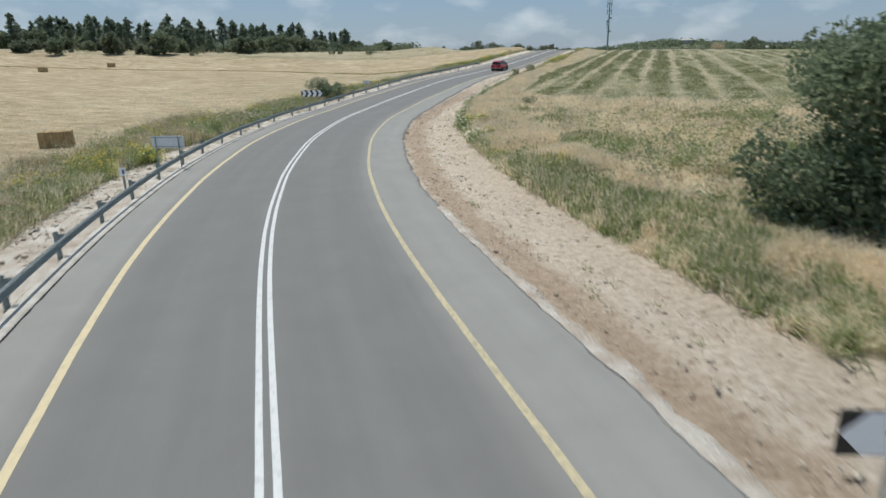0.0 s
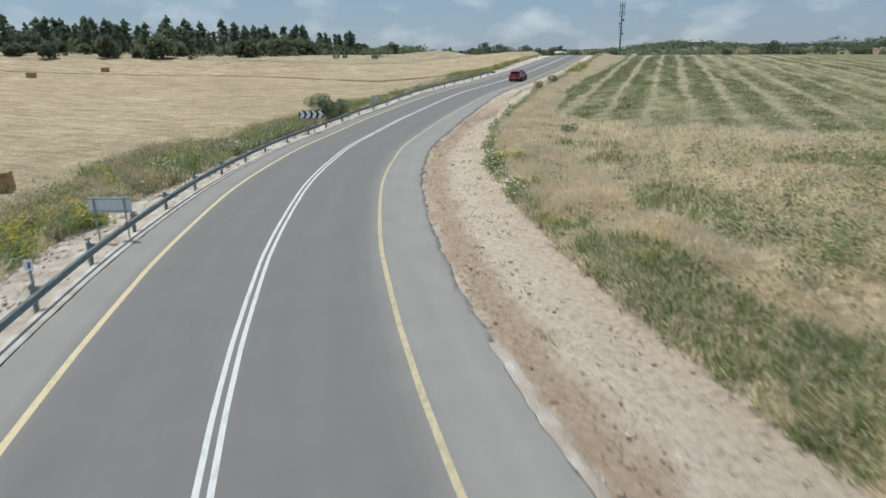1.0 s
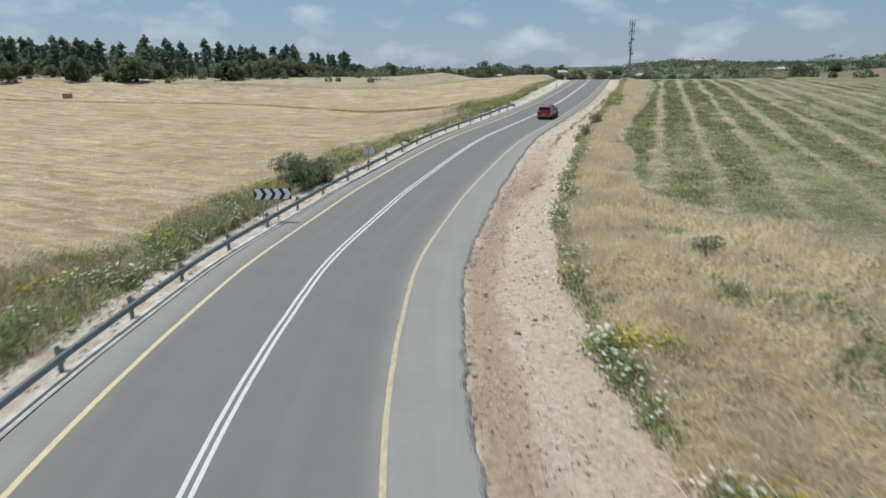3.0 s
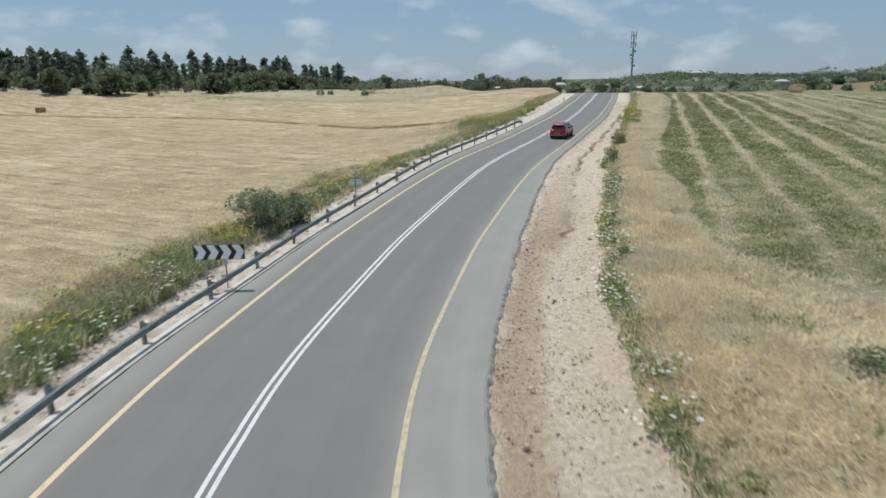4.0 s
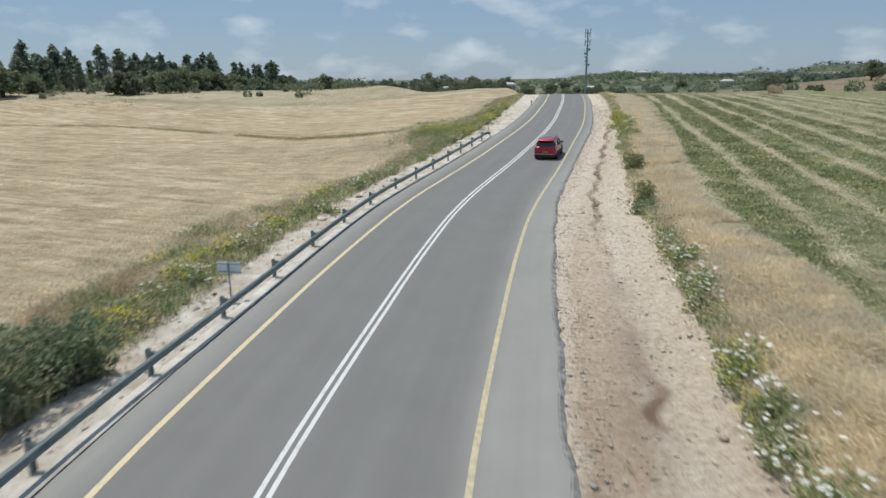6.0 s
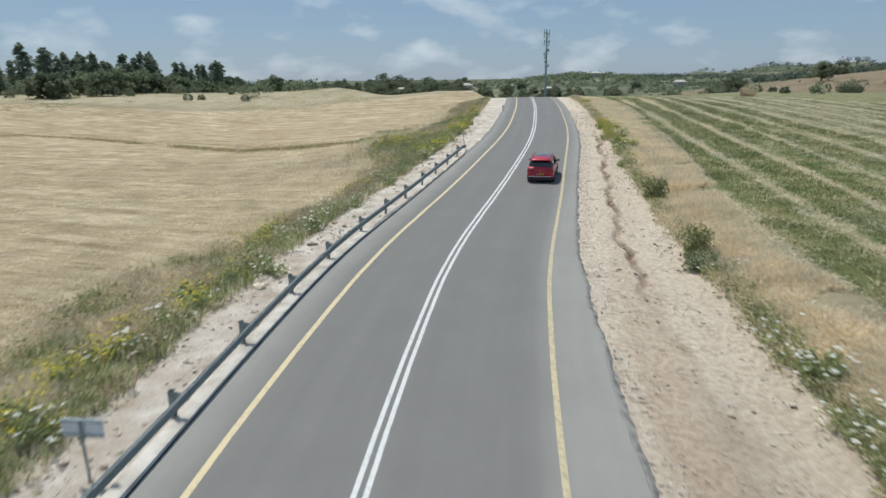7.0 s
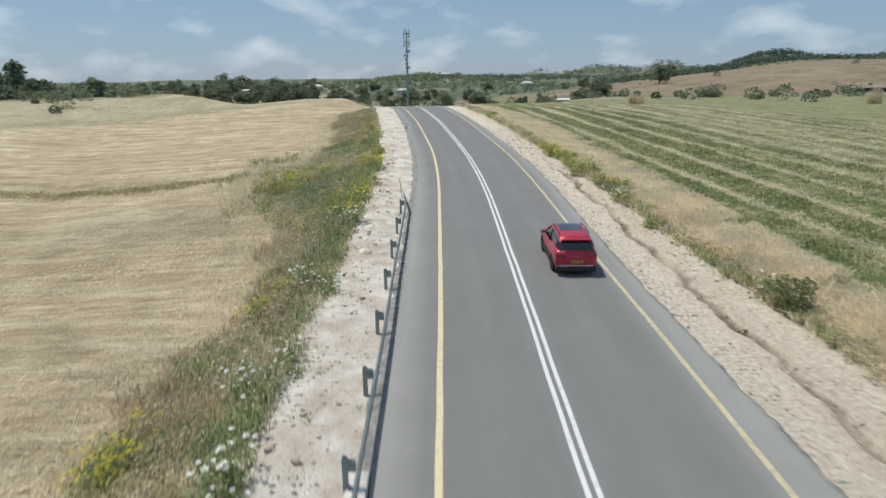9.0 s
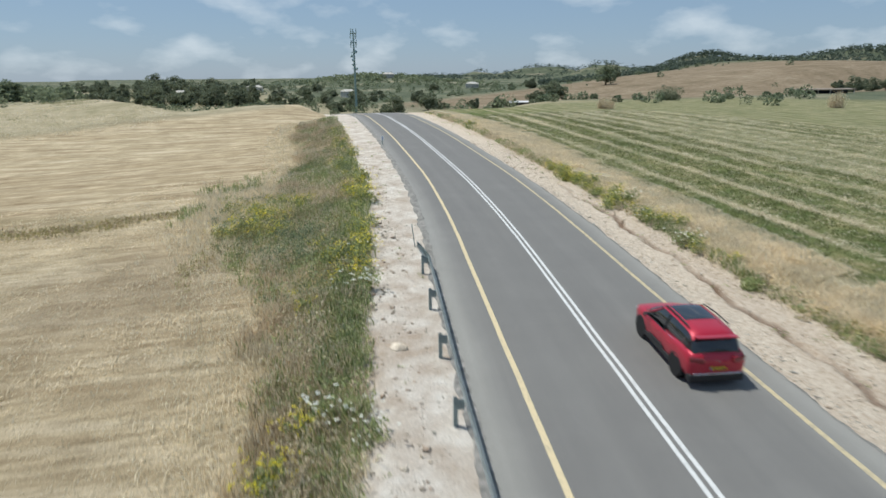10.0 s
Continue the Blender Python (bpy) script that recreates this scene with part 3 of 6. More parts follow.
def strip(name, lats, i0, i1, step, dz, mat, label, category, attribute=False, zone=None):
    """A sheet swept along the road between two lists of distances beside it."""
    ids = np.arange(i0, i1, step)
    cols = [np.asarray(f(LINE[ids, 1])) if callable(f) else np.full(len(ids), float(f)) for f in lats]
    L = np.stack(cols, 1)
    P = LINE[ids][:, None, :] + NORM[ids][:, None, :] * L[:, :, None]
    if callable(dz):
        z = dz(P[:, :, 0], P[:, :, 1], L, np.repeat(ids[:, None], L.shape[1], 1))
    else:
        z = ROADZ[ids][:, None] + dz + 0 * L
    me = mesh_from(name, np.concatenate([P, z[:, :, None]], -1).reshape(-1, 3), grid_faces(len(ids), L.shape[1])[:, ::-1], mat, True)
    if attribute:
        me.attributes.new("lat", "FLOAT", "POINT").data.foreach_set("value", L.ravel().astype(np.float32))
        me.attributes.new("arc", "FLOAT", "POINT").data.foreach_set("value", np.repeat(ARC[ids][:, None], L.shape[1], 1).ravel().astype(np.float32))
        me.attributes.new("damp_shade", "FLOAT", "POINT").data.foreach_set("value", damp_shade_at(L, np.repeat(ids[:, None], L.shape[1], 1)).ravel().astype(np.float32))
    ob = new(name, me)
    if zone:
        for key, value in zip(("zone", "zone_b"), zone):
            c = me.color_attributes.new(key, "FLOAT_COLOR", "POINT")
            rgb = [np.broadcast_to(v(P[:, :, 0], P[:, :, 1], L) if callable(v) else float(v), L.shape).ravel() for v in value]
            c.data.foreach_set("color", np.stack([*rgb, np.ones(L.size)], -1).astype(np.float32).ravel())
    return tagged(ob, label, category, kind="structure")


N = len(LINE)
wob = lambda y, a, f, p: 1.3 * a * patch(y, 0 * y, 1.3 * f, p)
edge_r = lambda y: EDGE_R(y) + wob(y, 0.06, 1.3, 0.4) + wob(y, 0.03, 4.1, 1.0)
edge_l = EDGE_L
lat_cols = [edge_l] + [lambda y, k=k: EDGE_L(y) + (EDGE_R(y) - 0.15 - EDGE_L(y)) * k / 14 for k in range(1, 15)] + [edge_r]
road = strip("road", lat_cols, 0, N, 2, 0.0, M_ASPHALT, "grey worn asphalt two-lane country road", "road", attribute=True)


def line_strip(name, off, width, mat, label, i0=0, i1=N):
    mid = (lambda y: off(y) + wob(y, 0.008, 0.9, 0.2)) if callable(off) else (lambda y: off + wob(y, 0.008, 0.9, 0.2))
    f0, f1 = (lambda y: mid(y) - width / 2), (lambda y: mid(y) + width / 2)
    return strip(name, [f0, f1], i0, i1, 2, 0.005, mat, label, "road marking")


line_strip("centre_line", -0.14, 0.14, M_WHITE, "solid white painted line along the road's middle")
line_strip("centre_line", 0.14, 0.14, M_WHITE, "solid white painted line along the road's middle")
line_strip("edge_line", lambda y: np.interp(y, (8, 14, 20, 46, 58, 68, 80, 91, 104, 112, 135, 157), (-4.1, -4.28, -4.38, -4.4, -4.22, -4.03, -4.07, -4.03, -3.76, -3.66, -3.6, -3.2)), 0.2, M_YELLOW, "yellow painted line along the asphalt's edge")
line_strip("edge_line", lambda y: 4.72 - 0.7 * smooth((y - 105) / 35), 0.18, M_YELLOW_WORN, "yellow painted line along the asphalt's edge")


def shoulder_z(Xs, Ys, L, I):
    z = height(Xs.ravel(), Ys.ravel(), L.ravel(), I.ravel()).reshape(L.shape)
    s, y = ARC[I], LINE[I, 1]
    bumpy = 0.035 * patch(Xs, Ys, 2.0, 0.3) + 0.012 * patch(Xs, Ys, 5.0, 0.7)
    side = smooth((np.abs(L) - 6.0) / 0.8)
    # a washed-out gully along the right-hand shoulder, and wheel ruts before it
    gully = 0.3 * gully_at(L, s, y) * (0.12 + 0.88 * smooth((y - 99) / 10)) * np.clip(0.75 + 0.7 * patch(Xs, Ys, 2.0, 1.1), 0.15, 1.4)
    ruts = 0.09 * np.exp(-0.5 * ((L - 8.6) / 0.5) ** 2) * (1 - smooth((y - 75) / 15))
    return z + bumpy * side - gully - ruts


bridge_r = [lambda y: edge_r(y) - 0.25, lambda y: edge_r(y) - 0.02] + [lambda y, k=k: edge_r(y) + 0.1 + (VEG_R(y) + 1.2 - EDGE_R(y)) * k / 72 for k in range(73)]
strip("gravel_shoulder", bridge_r, 150, N - 40, 1, shoulder_z, M_SHOULDER, "pale reddish crushed-stone shoulder with ruts and a gully", "gravel shoulder", attribute=True)
bridge_l = [lambda y, k=k: VEG_L(y) - 1.2 + (EDGE_L(y) + 0.3 - VEG_L(y) + 1.2) * k / 20 for k in range(21)]
strip("gravel_shoulder", bridge_l, 150, N - 40, 1, shoulder_z, M_GRAVEL, "whitish gravel shoulder behind the guardrail", "gravel shoulder")
strip("verge", [lambda y, k=k: VEG_R(y) + 0.7 + (16.4 - VEG_R(y) - 0.7) * k / 12 for k in range(13)], 150, N - 40, 2, lambda a, b_, c, d: shoulder_z(a, b_, c, d) - 0.01 + 0.03 * smooth((c - 13) / 2), M_FIELD, "dry soil verge under tall grass", "verge", zone=((0, hay_weight, 0), (0, lambda x, y, a: 1 - hay_weight(x, y, a), 0)))
strip("verge", [lambda y, k=k: -16.4 + (VEG_L(y) - 0.7 + 16.4) * k / 12 for k in range(13)], 150, N - 40, 2, lambda a, b_, c, d: shoulder_z(a, b_, c, d) - 0.01 + 0.03 * smooth((-c - 13) / 2), M_FIELD, "dry soil verge under weeds", "verge", zone=((1, 0, 0), (0, 0, 0)))
strip("asphalt_lip", [lambda y: edge_r(y) - 0.06 + wob(y, 0.015, 6, 2), lambda y: edge_r(y) + 0.05 + wob(y, 0.03, 7, 2), lambda y: edge_r(y) + 0.16 + wob(y, 0.06, 5.2, 1)], 200, N - 60, 1,
      lambda a, b_, c, d: ROADZ[d] + np.array([0.008, -0.02, -0.1])[None, :] + 0 * c, M_BITUMEN, "crumbled dark edge of the asphalt", "asphalt edge")
strip("asphalt_lip", [lambda y: EDGE_L(y) - 0.32 + wob(y, 0.1, 2.2, 1), lambda y: EDGE_L(y) - 0.1 + wob(y, 0.05, 5, 2), lambda y: EDGE_L(y) + 0.1 + wob(y, 0.05, 6, 2)], 797, N - 60, 1,
      lambda a, b_, c, d: ROADZ[d] + np.array([-0.09, -0.01, 0.008])[None, :] + 0 * c, M_BITUMEN, "crumbled dark edge of the asphalt", "asphalt edge")
strip("gravel_lip", [lambda y: edge_r(y) - 0.02, lambda y: edge_r(y) + 0.16 + wob(y, 0.04, 5, 1), lambda y: edge_r(y) + 0.4 + wob(y, 0.12, 2.7, 2), lambda y: edge_r(y) + 0.52 + wob(y, 0.14, 2.7, 2)], 200, 462, 1,
      lambda a, b_, c, d: ROADZ[d] + np.array([0.012, 0.03, -0.03, -0.16])[None, :] + 0.02 * patch(a, b_, 6.0, 0.2), M_GRAVEL, "pale crumbling gravel lip beside the asphalt", "gravel edge")
KERB_TOP = np.array([0.0, 0.035, 0.04, 0.03, -0.1])
strip("kerb", [lambda y: EDGE_L(y) + 0.03, lambda y: EDGE_L(y) + 0.0, lambda y: EDGE_L(y) - 0.25, lambda y: EDGE_L(y) - 0.5, lambda y: EDGE_L(y) - 0.56], 150, 800, 2,
      lambda a, b_, c, d: ROADZ[d] + KERB_TOP[None, :] + 0 * c, M_KERB, "low pale concrete strip under the guardrail", "kerb")
# flat near-black strip: the seam, with kerb drop and rail shadow painted in
strip("gutter_gap", [lambda y: EDGE_L(y) + 0.03, lambda y: EDGE_L(y) + 0.085 + wob(y, 0.02, 7, 2)], 150, 800, 2, 0.006, M_GAP_SHADE, "near-black seam between road and concrete strip, gap and rail shade painted in", "seam")


# ---- guardrail ----
def rail_profile():
    """W-beam section: (out towards the road, up)."""
    return [(0.0, 0.0), (0.02, 0.012), (0.075, 0.045), (0.08, 0.085), (0.03, 0.125), (0.0, 0.155), (0.03, 0.185), (0.08, 0.225), (0.075, 0.265), (0.02, 0.298), (0.0, 0.31)]


def rail_at(y):
    x_, y_, i = on_road(y, float(EDGE_L(np.array(y))) - 0.38 + 0.2 * float(smooth((y - 78) / 15)) - 0.16 * float(smooth((y - 112) / 12)))
    return x_, y_, i


def build_guardrail():
    rail = new("guardrail")
    x0, y0, i0 = rail_at(60.0)
    rail.location = (x0, y0, ROADZ[i0])
    base = Vector(rail.location)
    last = ARC[int(np.searchsorted(LINE[:, 1], 133.25))]
    posts = [float(np.interp(last - 4.45 * k, ARC, LINE[:, 1])) for k in range(34)][::-1]
    prof = rail_profile()
    # beams, one between each two posts, lapped a little
    for k, (a, b_) in enumerate(zip(posts, posts[1:])):
        bm = bmesh.new()
        steps = 5
        rows = []
        for s in range(steps + 1):
            yy = a + (b_ - a) * s / steps + (0.12 if s == steps else 0)
            xx, yv, i = rail_at(yy)
            n = Vector((NORM[i, 0], NORM[i, 1], 0))
            lap = 0.004 if k % 2 else 0.0
            rows.append([bm.verts.new(Vector((xx, yv, ROADZ[i] + 0.47 + u)) + n * (o + lap) - base) for o, u in prof])
        for p, q in zip(rows, rows[1:]):
            for s in range(len(prof) - 1):
                bm.faces.new((p[s], p[s + 1], q[s + 1], q[s]))
        bmesh.ops.solidify(bm, geom=bm.faces[:], thickness=0.006)
        part("rail", bm, M_ZINC, rail)
    # turned-down end, its last post bare
    bm = bmesh.new()
    rows = []
    for s in range(9):
        yy = posts[-1] + s * 0.5
        xx, yv, i = rail_at(yy)
        n = Vector((NORM[i, 0], NORM[i, 1], 0))
        rows.append([bm.verts.new(Vector((xx, yv, ROADZ[i] + 0.47 - 0.5 * (s / 8) ** 1.5 + u)) - n * 0.05 * s + n * o - base) for o, u in prof])
    for p, q in zip(rows, rows[1:]):
        for s in range(len(prof) - 1):
            bm.faces.new((p[s], p[s + 1], q[s + 1], q[s]))
    bmesh.ops.solidify(bm, geom=bm.faces[:], thickness=0.006)
    part("rail_end", bm, M_ZINC_OLD, rail, "end of the rail bent down to the ground")

    def c_post():
        bm = bmesh.new()
        box(0.012, 0.14, 1.05, Matrix.Translation((-0.06, 0, -0.2)), 0, bm)
        box(0.12, 0.01, 1.05, Matrix.Translation((0, -0.068, -0.2)), 0, bm)
        box(0.12, 0.01, 1.05, Matrix.Translation((0, 0.068, -0.2)), 0, bm)
        return bm

    def spacer():
        bm = bmesh.new()
        box(0.26, 0.012, 0.3, Matrix.Translation((0.13, -0.05, 0.47)), 0, bm)
        box(0.26, 0.012, 0.3, Matrix.Translation((0.13, 0.05, 0.47)), 0, bm)
        box(0.03, 0.11, 0.3, Matrix.Translation((0.245, 0, 0.47)), 0, bm)
        return bm

    mp = ms = None
    for y in posts:
        xx, yv, i = rail_at(y)
        m = pose(xx - NORM[i, 0] * 0.33 - base.x, yv - NORM[i, 1] * 0.33 - base.y, ROADZ[i] - base.z, 0, 0, math.degrees(heading(i)))
        if mp is None:
            p, s = part("post", c_post(), M_ZINC_OLD, rail), part("spacer", spacer(), M_ZINC_OLD, rail)
            mp, ms = p.data, s.data
        else:
            p, s = new("post", mp), new("spacer", ms)
            p.parent = s.parent = rail
        p.matrix_basis = m
        s.matrix_basis = m
    return tagged(rail, "grey galvanised steel crash barrier on channel posts beside the road", "guardrail")


build_guardrail()
M_SIGN_BACK = plain("bare_aluminium", (0.72, 0.75, 0.78), 0.5, 0.0, 0, 0.5, 8, 0.3)
M_SIGN_WHITE = plain("white_sheeting", (0.95, 0.96, 0.97), 0.3, 0, 0, 0.5, 8, 0.1)
M_SIGN_BLACK = plain("black_sheeting", (0.02, 0.02, 0.023), 0.45)
M_SIGN_BLUE = plain("blue_sheeting", (0.06, 0.1, 0.3), 0.45)


def chevron_sign(loc, turn, width=2.15, height_=0.62, lift=1.0, way=1, count=4, feet=(-0.36, 0.4)):
    """Black board with white chevrons that point to its right (or left, with way -1), seen from the front (-y)."""
    s = new("chevron_sign")
    s.matrix_basis = pose(*loc, 0, 0, turn)
    part("board", box(width, 0.03, height_, Matrix.Translation((0, 0, lift)), 0.008), M_SIGN_BLACK, s, "black board")
    pitch = width / count
    for k in range(count):
        bm = bmesh.new()
        x0, w, tip, z0 = -width / 2 + 0.02 + k * pitch, pitch * 0.6, height_ * 0.36, lift + 0.02
        hgt = height_ - 0.04
        if count == 2:
            tip = hgt / 1.6
            x0 = width / 2 - 0.02 - w - 0.8 * tip - (1 - k) * pitch
        pts = [(x0, z0), (x0 + w, z0), (x0 + w + tip * 0.8, z0 + hgt / 2), (x0 + w, z0 + hgt), (x0, z0 + hgt), (x0 + tip * 0.8, z0 + hgt / 2)]
        lo = [bm.verts.new((a * way, -0.018, c)) for a, c in pts]
        hi = [bm.verts.new((a * way, -0.024, c)) for a, c in pts]
        for q in ((0, 1, 2, 5), (5, 2, 3, 4)):
            bm.faces.new([hi[j] for j in q])
        for j in range(6):
            bm.faces.new((lo[j], lo[(j + 1) % 6], hi[(j + 1) % 6], hi[j]))
        part("chevron", bm, M_SIGN_WHITE, s)
    for px in (width * feet[0], width * feet[1]):
        part("post", tube([(px, 0.05, -0.4), (px, 0.05, lift + height_)], [0.038, 0.038], 10), M_ZINC, s)
    return tagged(s, "black and white chevron bend sign on two steel posts", "road sign", "chevron signs")


chevron_sign((-13.6, 73.4, ground_z(-13.6, 73.4)), 1, 2.4, 0.74, 1.93 - ground_z(-13.6, 73.4), 1, 4, (-0.3, 0.1))
chevron_sign((6.76, 7.45, ground_z(6.76, 7.45)), -6, 2.1, 0.74, 0.95, -1, 2, (-0.1, 0.4))


def sign_back(loc, turn, width, height_, lift, posts, label):
    s = new("road_sign")
    s.matrix_basis = pose(*loc, 0, 0, turn)
    board = part("board", box(width, 0.022, height_, Matrix.Translation((0, 0, lift)), 0.008), M_SIGN_BACK, s, "bare grey metal back")
    for dz in (0.06, height_ - 0.1):
        part("rib", box(width * 0.96, 0.03, 0.035, Matrix.Translation((0, -0.028, lift + dz)), 0.005), M_ZINC_OLD, board)
    for px in posts:
        part("post", tube([(px, -0.07, -0.4), (px, -0.07, lift + height_ * 0.97)], [0.036, 0.036], 10), M_ZINC_OLD, s)
    return tagged(s, label, "road sign")


sign_back((-15.85, 37.75, ground_z(-15.85, 37.75)), -4, 1.98, 0.72, 1.3, (-0.7, 0.7), "rectangular road sign seen from its grey back, on two posts")
sign_back((-9.1, 91.75, ground_z(-9.1, 91.75)), -16, 1.06, 0.5, 1.16, (0.0,), "small rectangular road sign seen from its back, on one post")


def delineator(y, lat_, lift=0.95, tilt=0.0):
    x_, y_, i = on_road(y, lat_)
    d = new("delineator_post")
    d.matrix_basis = pose(x_, y_, ROADZ[i] - 0.12, 0, tilt, math.degrees(heading(i)))
    part("post", box(0.11, 0.05, lift, Matrix.Translation((0, 0, -0.05)), 0.012), M_ZINC_OLD, d)
    part("plate", box(0.3, 0.012, 0.42, Matrix.Translation((0, -0.035, lift - 0.38)), 0.004), M_SIGN_WHITE, d, "white reflector plate")
    part("reflector", box(0.1, 0.008, 0.24, Matrix.Translation((0.03, -0.046, lift - 0.3)), 0.003), M_SIGN_BLUE, d, "dark blue reflector patch")
    return tagged(d, "short marker post with a white plate behind the guardrail", "marker post", "marker posts")


delineator(32.5, -7.75, 1.25)
delineator(173.0, -5.1, 1.0)


def leaning_stake(y, lat_, tall):
    x_, y_, i = on_road(y, lat_)
    d = new("marker_stake")
    d.matrix_basis = pose(x_, y_, ground_z(x_, y_) - 0.02, 2, -7, math.degrees(heading(i)))
    part("stake", box(0.05, 0.03, tall, Matrix.Translation((0, 0, -0.15)), 0.006), M_ZINC_OLD, d)
    part("cap", box(0.075, 0.045, 0.12, Matrix.Translation((0, 0, tall - 0.24)), 0.008), M_ZINC, d)
    return tagged(d, "thin leaning steel stake at the guardrail's end", "marker post")


leaning_stake(137.25, -6.2, 1.5)


# ---- plants ----
def leaf_cloud(centres, radii, per, size, flat=1.0, seed=1, level=False):
    """Bent leaf sprays scattered in and on round clumps; two triangles each, all separate."""
    r = np.random.default_rng(seed)
    C, R = np.repeat(np.asarray(centres, float), per, 0), np.repeat(np.asarray(radii, float), per, 0)
    n = len(C)
    d = r.normal(size=(n, 3))
    d /= np.linalg.norm(d, axis=1)[:, None]
    p = C + d * (R * r.uniform(0.45, 1.05, n) ** 0.6)[:, None] * np.array([1, 1, flat])
    a = r.normal(size=(n, 3)) + d * 0.4
    if level:
        a[:, 2] *= 0.2
    a /= np.linalg.norm(a, axis=1)[:, None]
    b = np.cross(a, np.array([0, 0, 1.0]) + 0.2 * r.normal(size=(n, 3))) if level else np.cross(a, r.normal(size=(n, 3)))
    b /= np.linalg.norm(b, axis=1)[:, None] + 1e-9
    sz = size * r.uniform(0.6, 1.4, n)[:, None]
    lift = np.cross(a, b) * sz * 0.25
    V = np.stack([p - a * sz, p - b * sz * 0.5 + lift, p + a * sz, p + b * sz * 0.5 + lift], 1).reshape(-1, 3)
    return V, np.arange(4 * n).reshape(n, 4)


def cloud_object(name, parent, centres, radii, per, size, mat, flat=1.0, seed=1, level=False):
    V, F = leaf_cloud(centres, radii, per, size, flat, seed, level)
    ob = new(name, mesh_from(name, V, F, mat))
    ob.parent = parent
    return ob


def broad_tree(name, h, spread, mat, seed, cards=2600, size=0.3, low=0.15, label="", group=""):
    r = random.Random(seed)
    t = new(name)
    trunk_h = h * 0.42
    bm = tube([(0, 0, -0.3), (0.05, 0.02, trunk_h * 0.5), (0.12, -0.06, trunk_h), (0.1, 0.1, h * 0.75)], [h * 0.045, h * 0.032, h * 0.024, h * 0.008], 8)
    clumps, rad = [], []
    for k in range(11):
        a, z0 = k * 2.4 + r.random(), trunk_h * (0.45 + 0.5 * r.random())
        L = spread * (0.5 + 0.45 * r.random())
        e = Vector((math.cos(a) * L, math.sin(a) * L, h * (low + 0.1 + 0.62 * r.random())))
        s = Vector((0.08, 0, z0))
        tube([s, s.lerp(e, 0.5) + Vector((0, 0, h * 0.05)), e], [h * 0.016, h * 0.01, h * 0.004], 5, bm)
        clumps.append(e)
        rad.append(spread * r.uniform(0.26, 0.46))
    for k in range(15):
        a, q = r.random() * 6.283, math.sqrt(r.random())
        z = h * (low + 0.12 + (0.78 - low) * r.random())
        lim = spread * 0.8 * math.sqrt(max(0.1, 1 - ((z / h - 0.5) / 0.55) ** 2))
        clumps.append(Vector((math.cos(a) * q * lim, math.sin(a) * q * lim, z)))
        rad.append(spread * r.uniform(0.2, 0.42))
    part("trunk", bm, M_BARK, t)
    cloud_object("crown", t, [tuple(c) for c in clumps], rad, cards // len(clumps), size, mat, 0.8, seed)
    return tagged(t, label, "tree", group)


def pine_tree(h, seed, label, group):
    r = random.Random(seed)
    t = new("pine_tree")
    bm = tube([(0, 0, -0.3), (0.08, 0.05, h * 0.4), (-0.05, 0.08, h * 0.75), (0, 0, h * 0.98)], [h * 0.022, h * 0.017, h * 0.01, h * 0.002], 7)
    clumps, rad = [], []
    z = h * r.uniform(0.12, 0.3)
    while z < h * 0.97:
        f = (h - z) / h
        for k in range(4):
            a = r.random() * 6.283
            L = (0.06 + 0.25 * f) * h * r.uniform(0.35, 1.15)
            e = Vector((math.cos(a) * L, math.sin(a) * L, z + L * 0.25))
            tube([(0, 0, z), e], [h * 0.006, h * 0.002], 4, bm)
            clumps += [tuple(e * 0.98), tuple(Vector((e.x * 0.55, e.y * 0.55, e.z - 0.05)))]
            rad += [h * (0.035 + 0.07 * f) * r.uniform(0.7, 1.5), h * (0.04 + 0.06 * f) * r.uniform(0.8, 1.5)]
        z += h * r.uniform(0.06, 0.1)
    clumps.append((0, 0, h * 0.98))
    rad.append(h * 0.03)
    part("trunk", bm, M_BARK, t)
    cloud_object("crown", t, clumps, rad, 46, h * 0.021, M_PINE, 0.6, seed)
    return tagged(t, label, "tree", group)


def place_copies(protos, spots):
    """The first spots take the prototypes themselves, the rest copies of them."""
    for k, (x_, y_, s, z_) in enumerate(spots):
        p = protos[k % len(protos)]
        turn = rng.uniform(0, 360)
        m = Matrix.Translation((x_, y_, z_)) @ Euler((0, 0, radians(turn))).to_matrix().to_4x4()
        ob = p if k < len(protos) else copy_thing(p, m)
        ob.matrix_basis = m @ Matrix.Diagonal((s, s, s * rng.uniform(0.9, 1.12), 1))


def spot(x_, y_, s):
    return (x_, y_, s, ground_z(x_, y_) - 0.05)


# woodland on the low hill across the stubble
WOOD = "woodland on the hill"
pines = [pine_tree(h, 20 + k, "tall dark green pine in the hillside wood", WOOD) for k, h in enumerate((10.4, 12.2, 11.0, 13.0, 9.4))]
pine_spots = []
for k in range(190):
    x_ = rng.uniform(-225, -40)
    front = 252 + 0.95 * max(0, x_ + 100) + 10 * math.sin(x_ * 0.21)
    pine_spots.append(spot(x_, front + rng.uniform(10, 45), rng.uniform(0.75, 1.15) * (1.0 if x_ < -60 else 0.8)))
place_copies(pines, pine_spots)
oaks = [broad_tree("evergreen_oak", h, sp, M_OLIVE if k % 2 else M_OAK, 40 + k, 2000, 0.42, 0.02, "dense dark green evergreen oak with foliage to the ground", WOOD) for k, (h, sp) in enumerate(((6.5, 3.8), (5.5, 3.4), (7.5, 4.2), (4.2, 3.2)))]
oak_spots = []
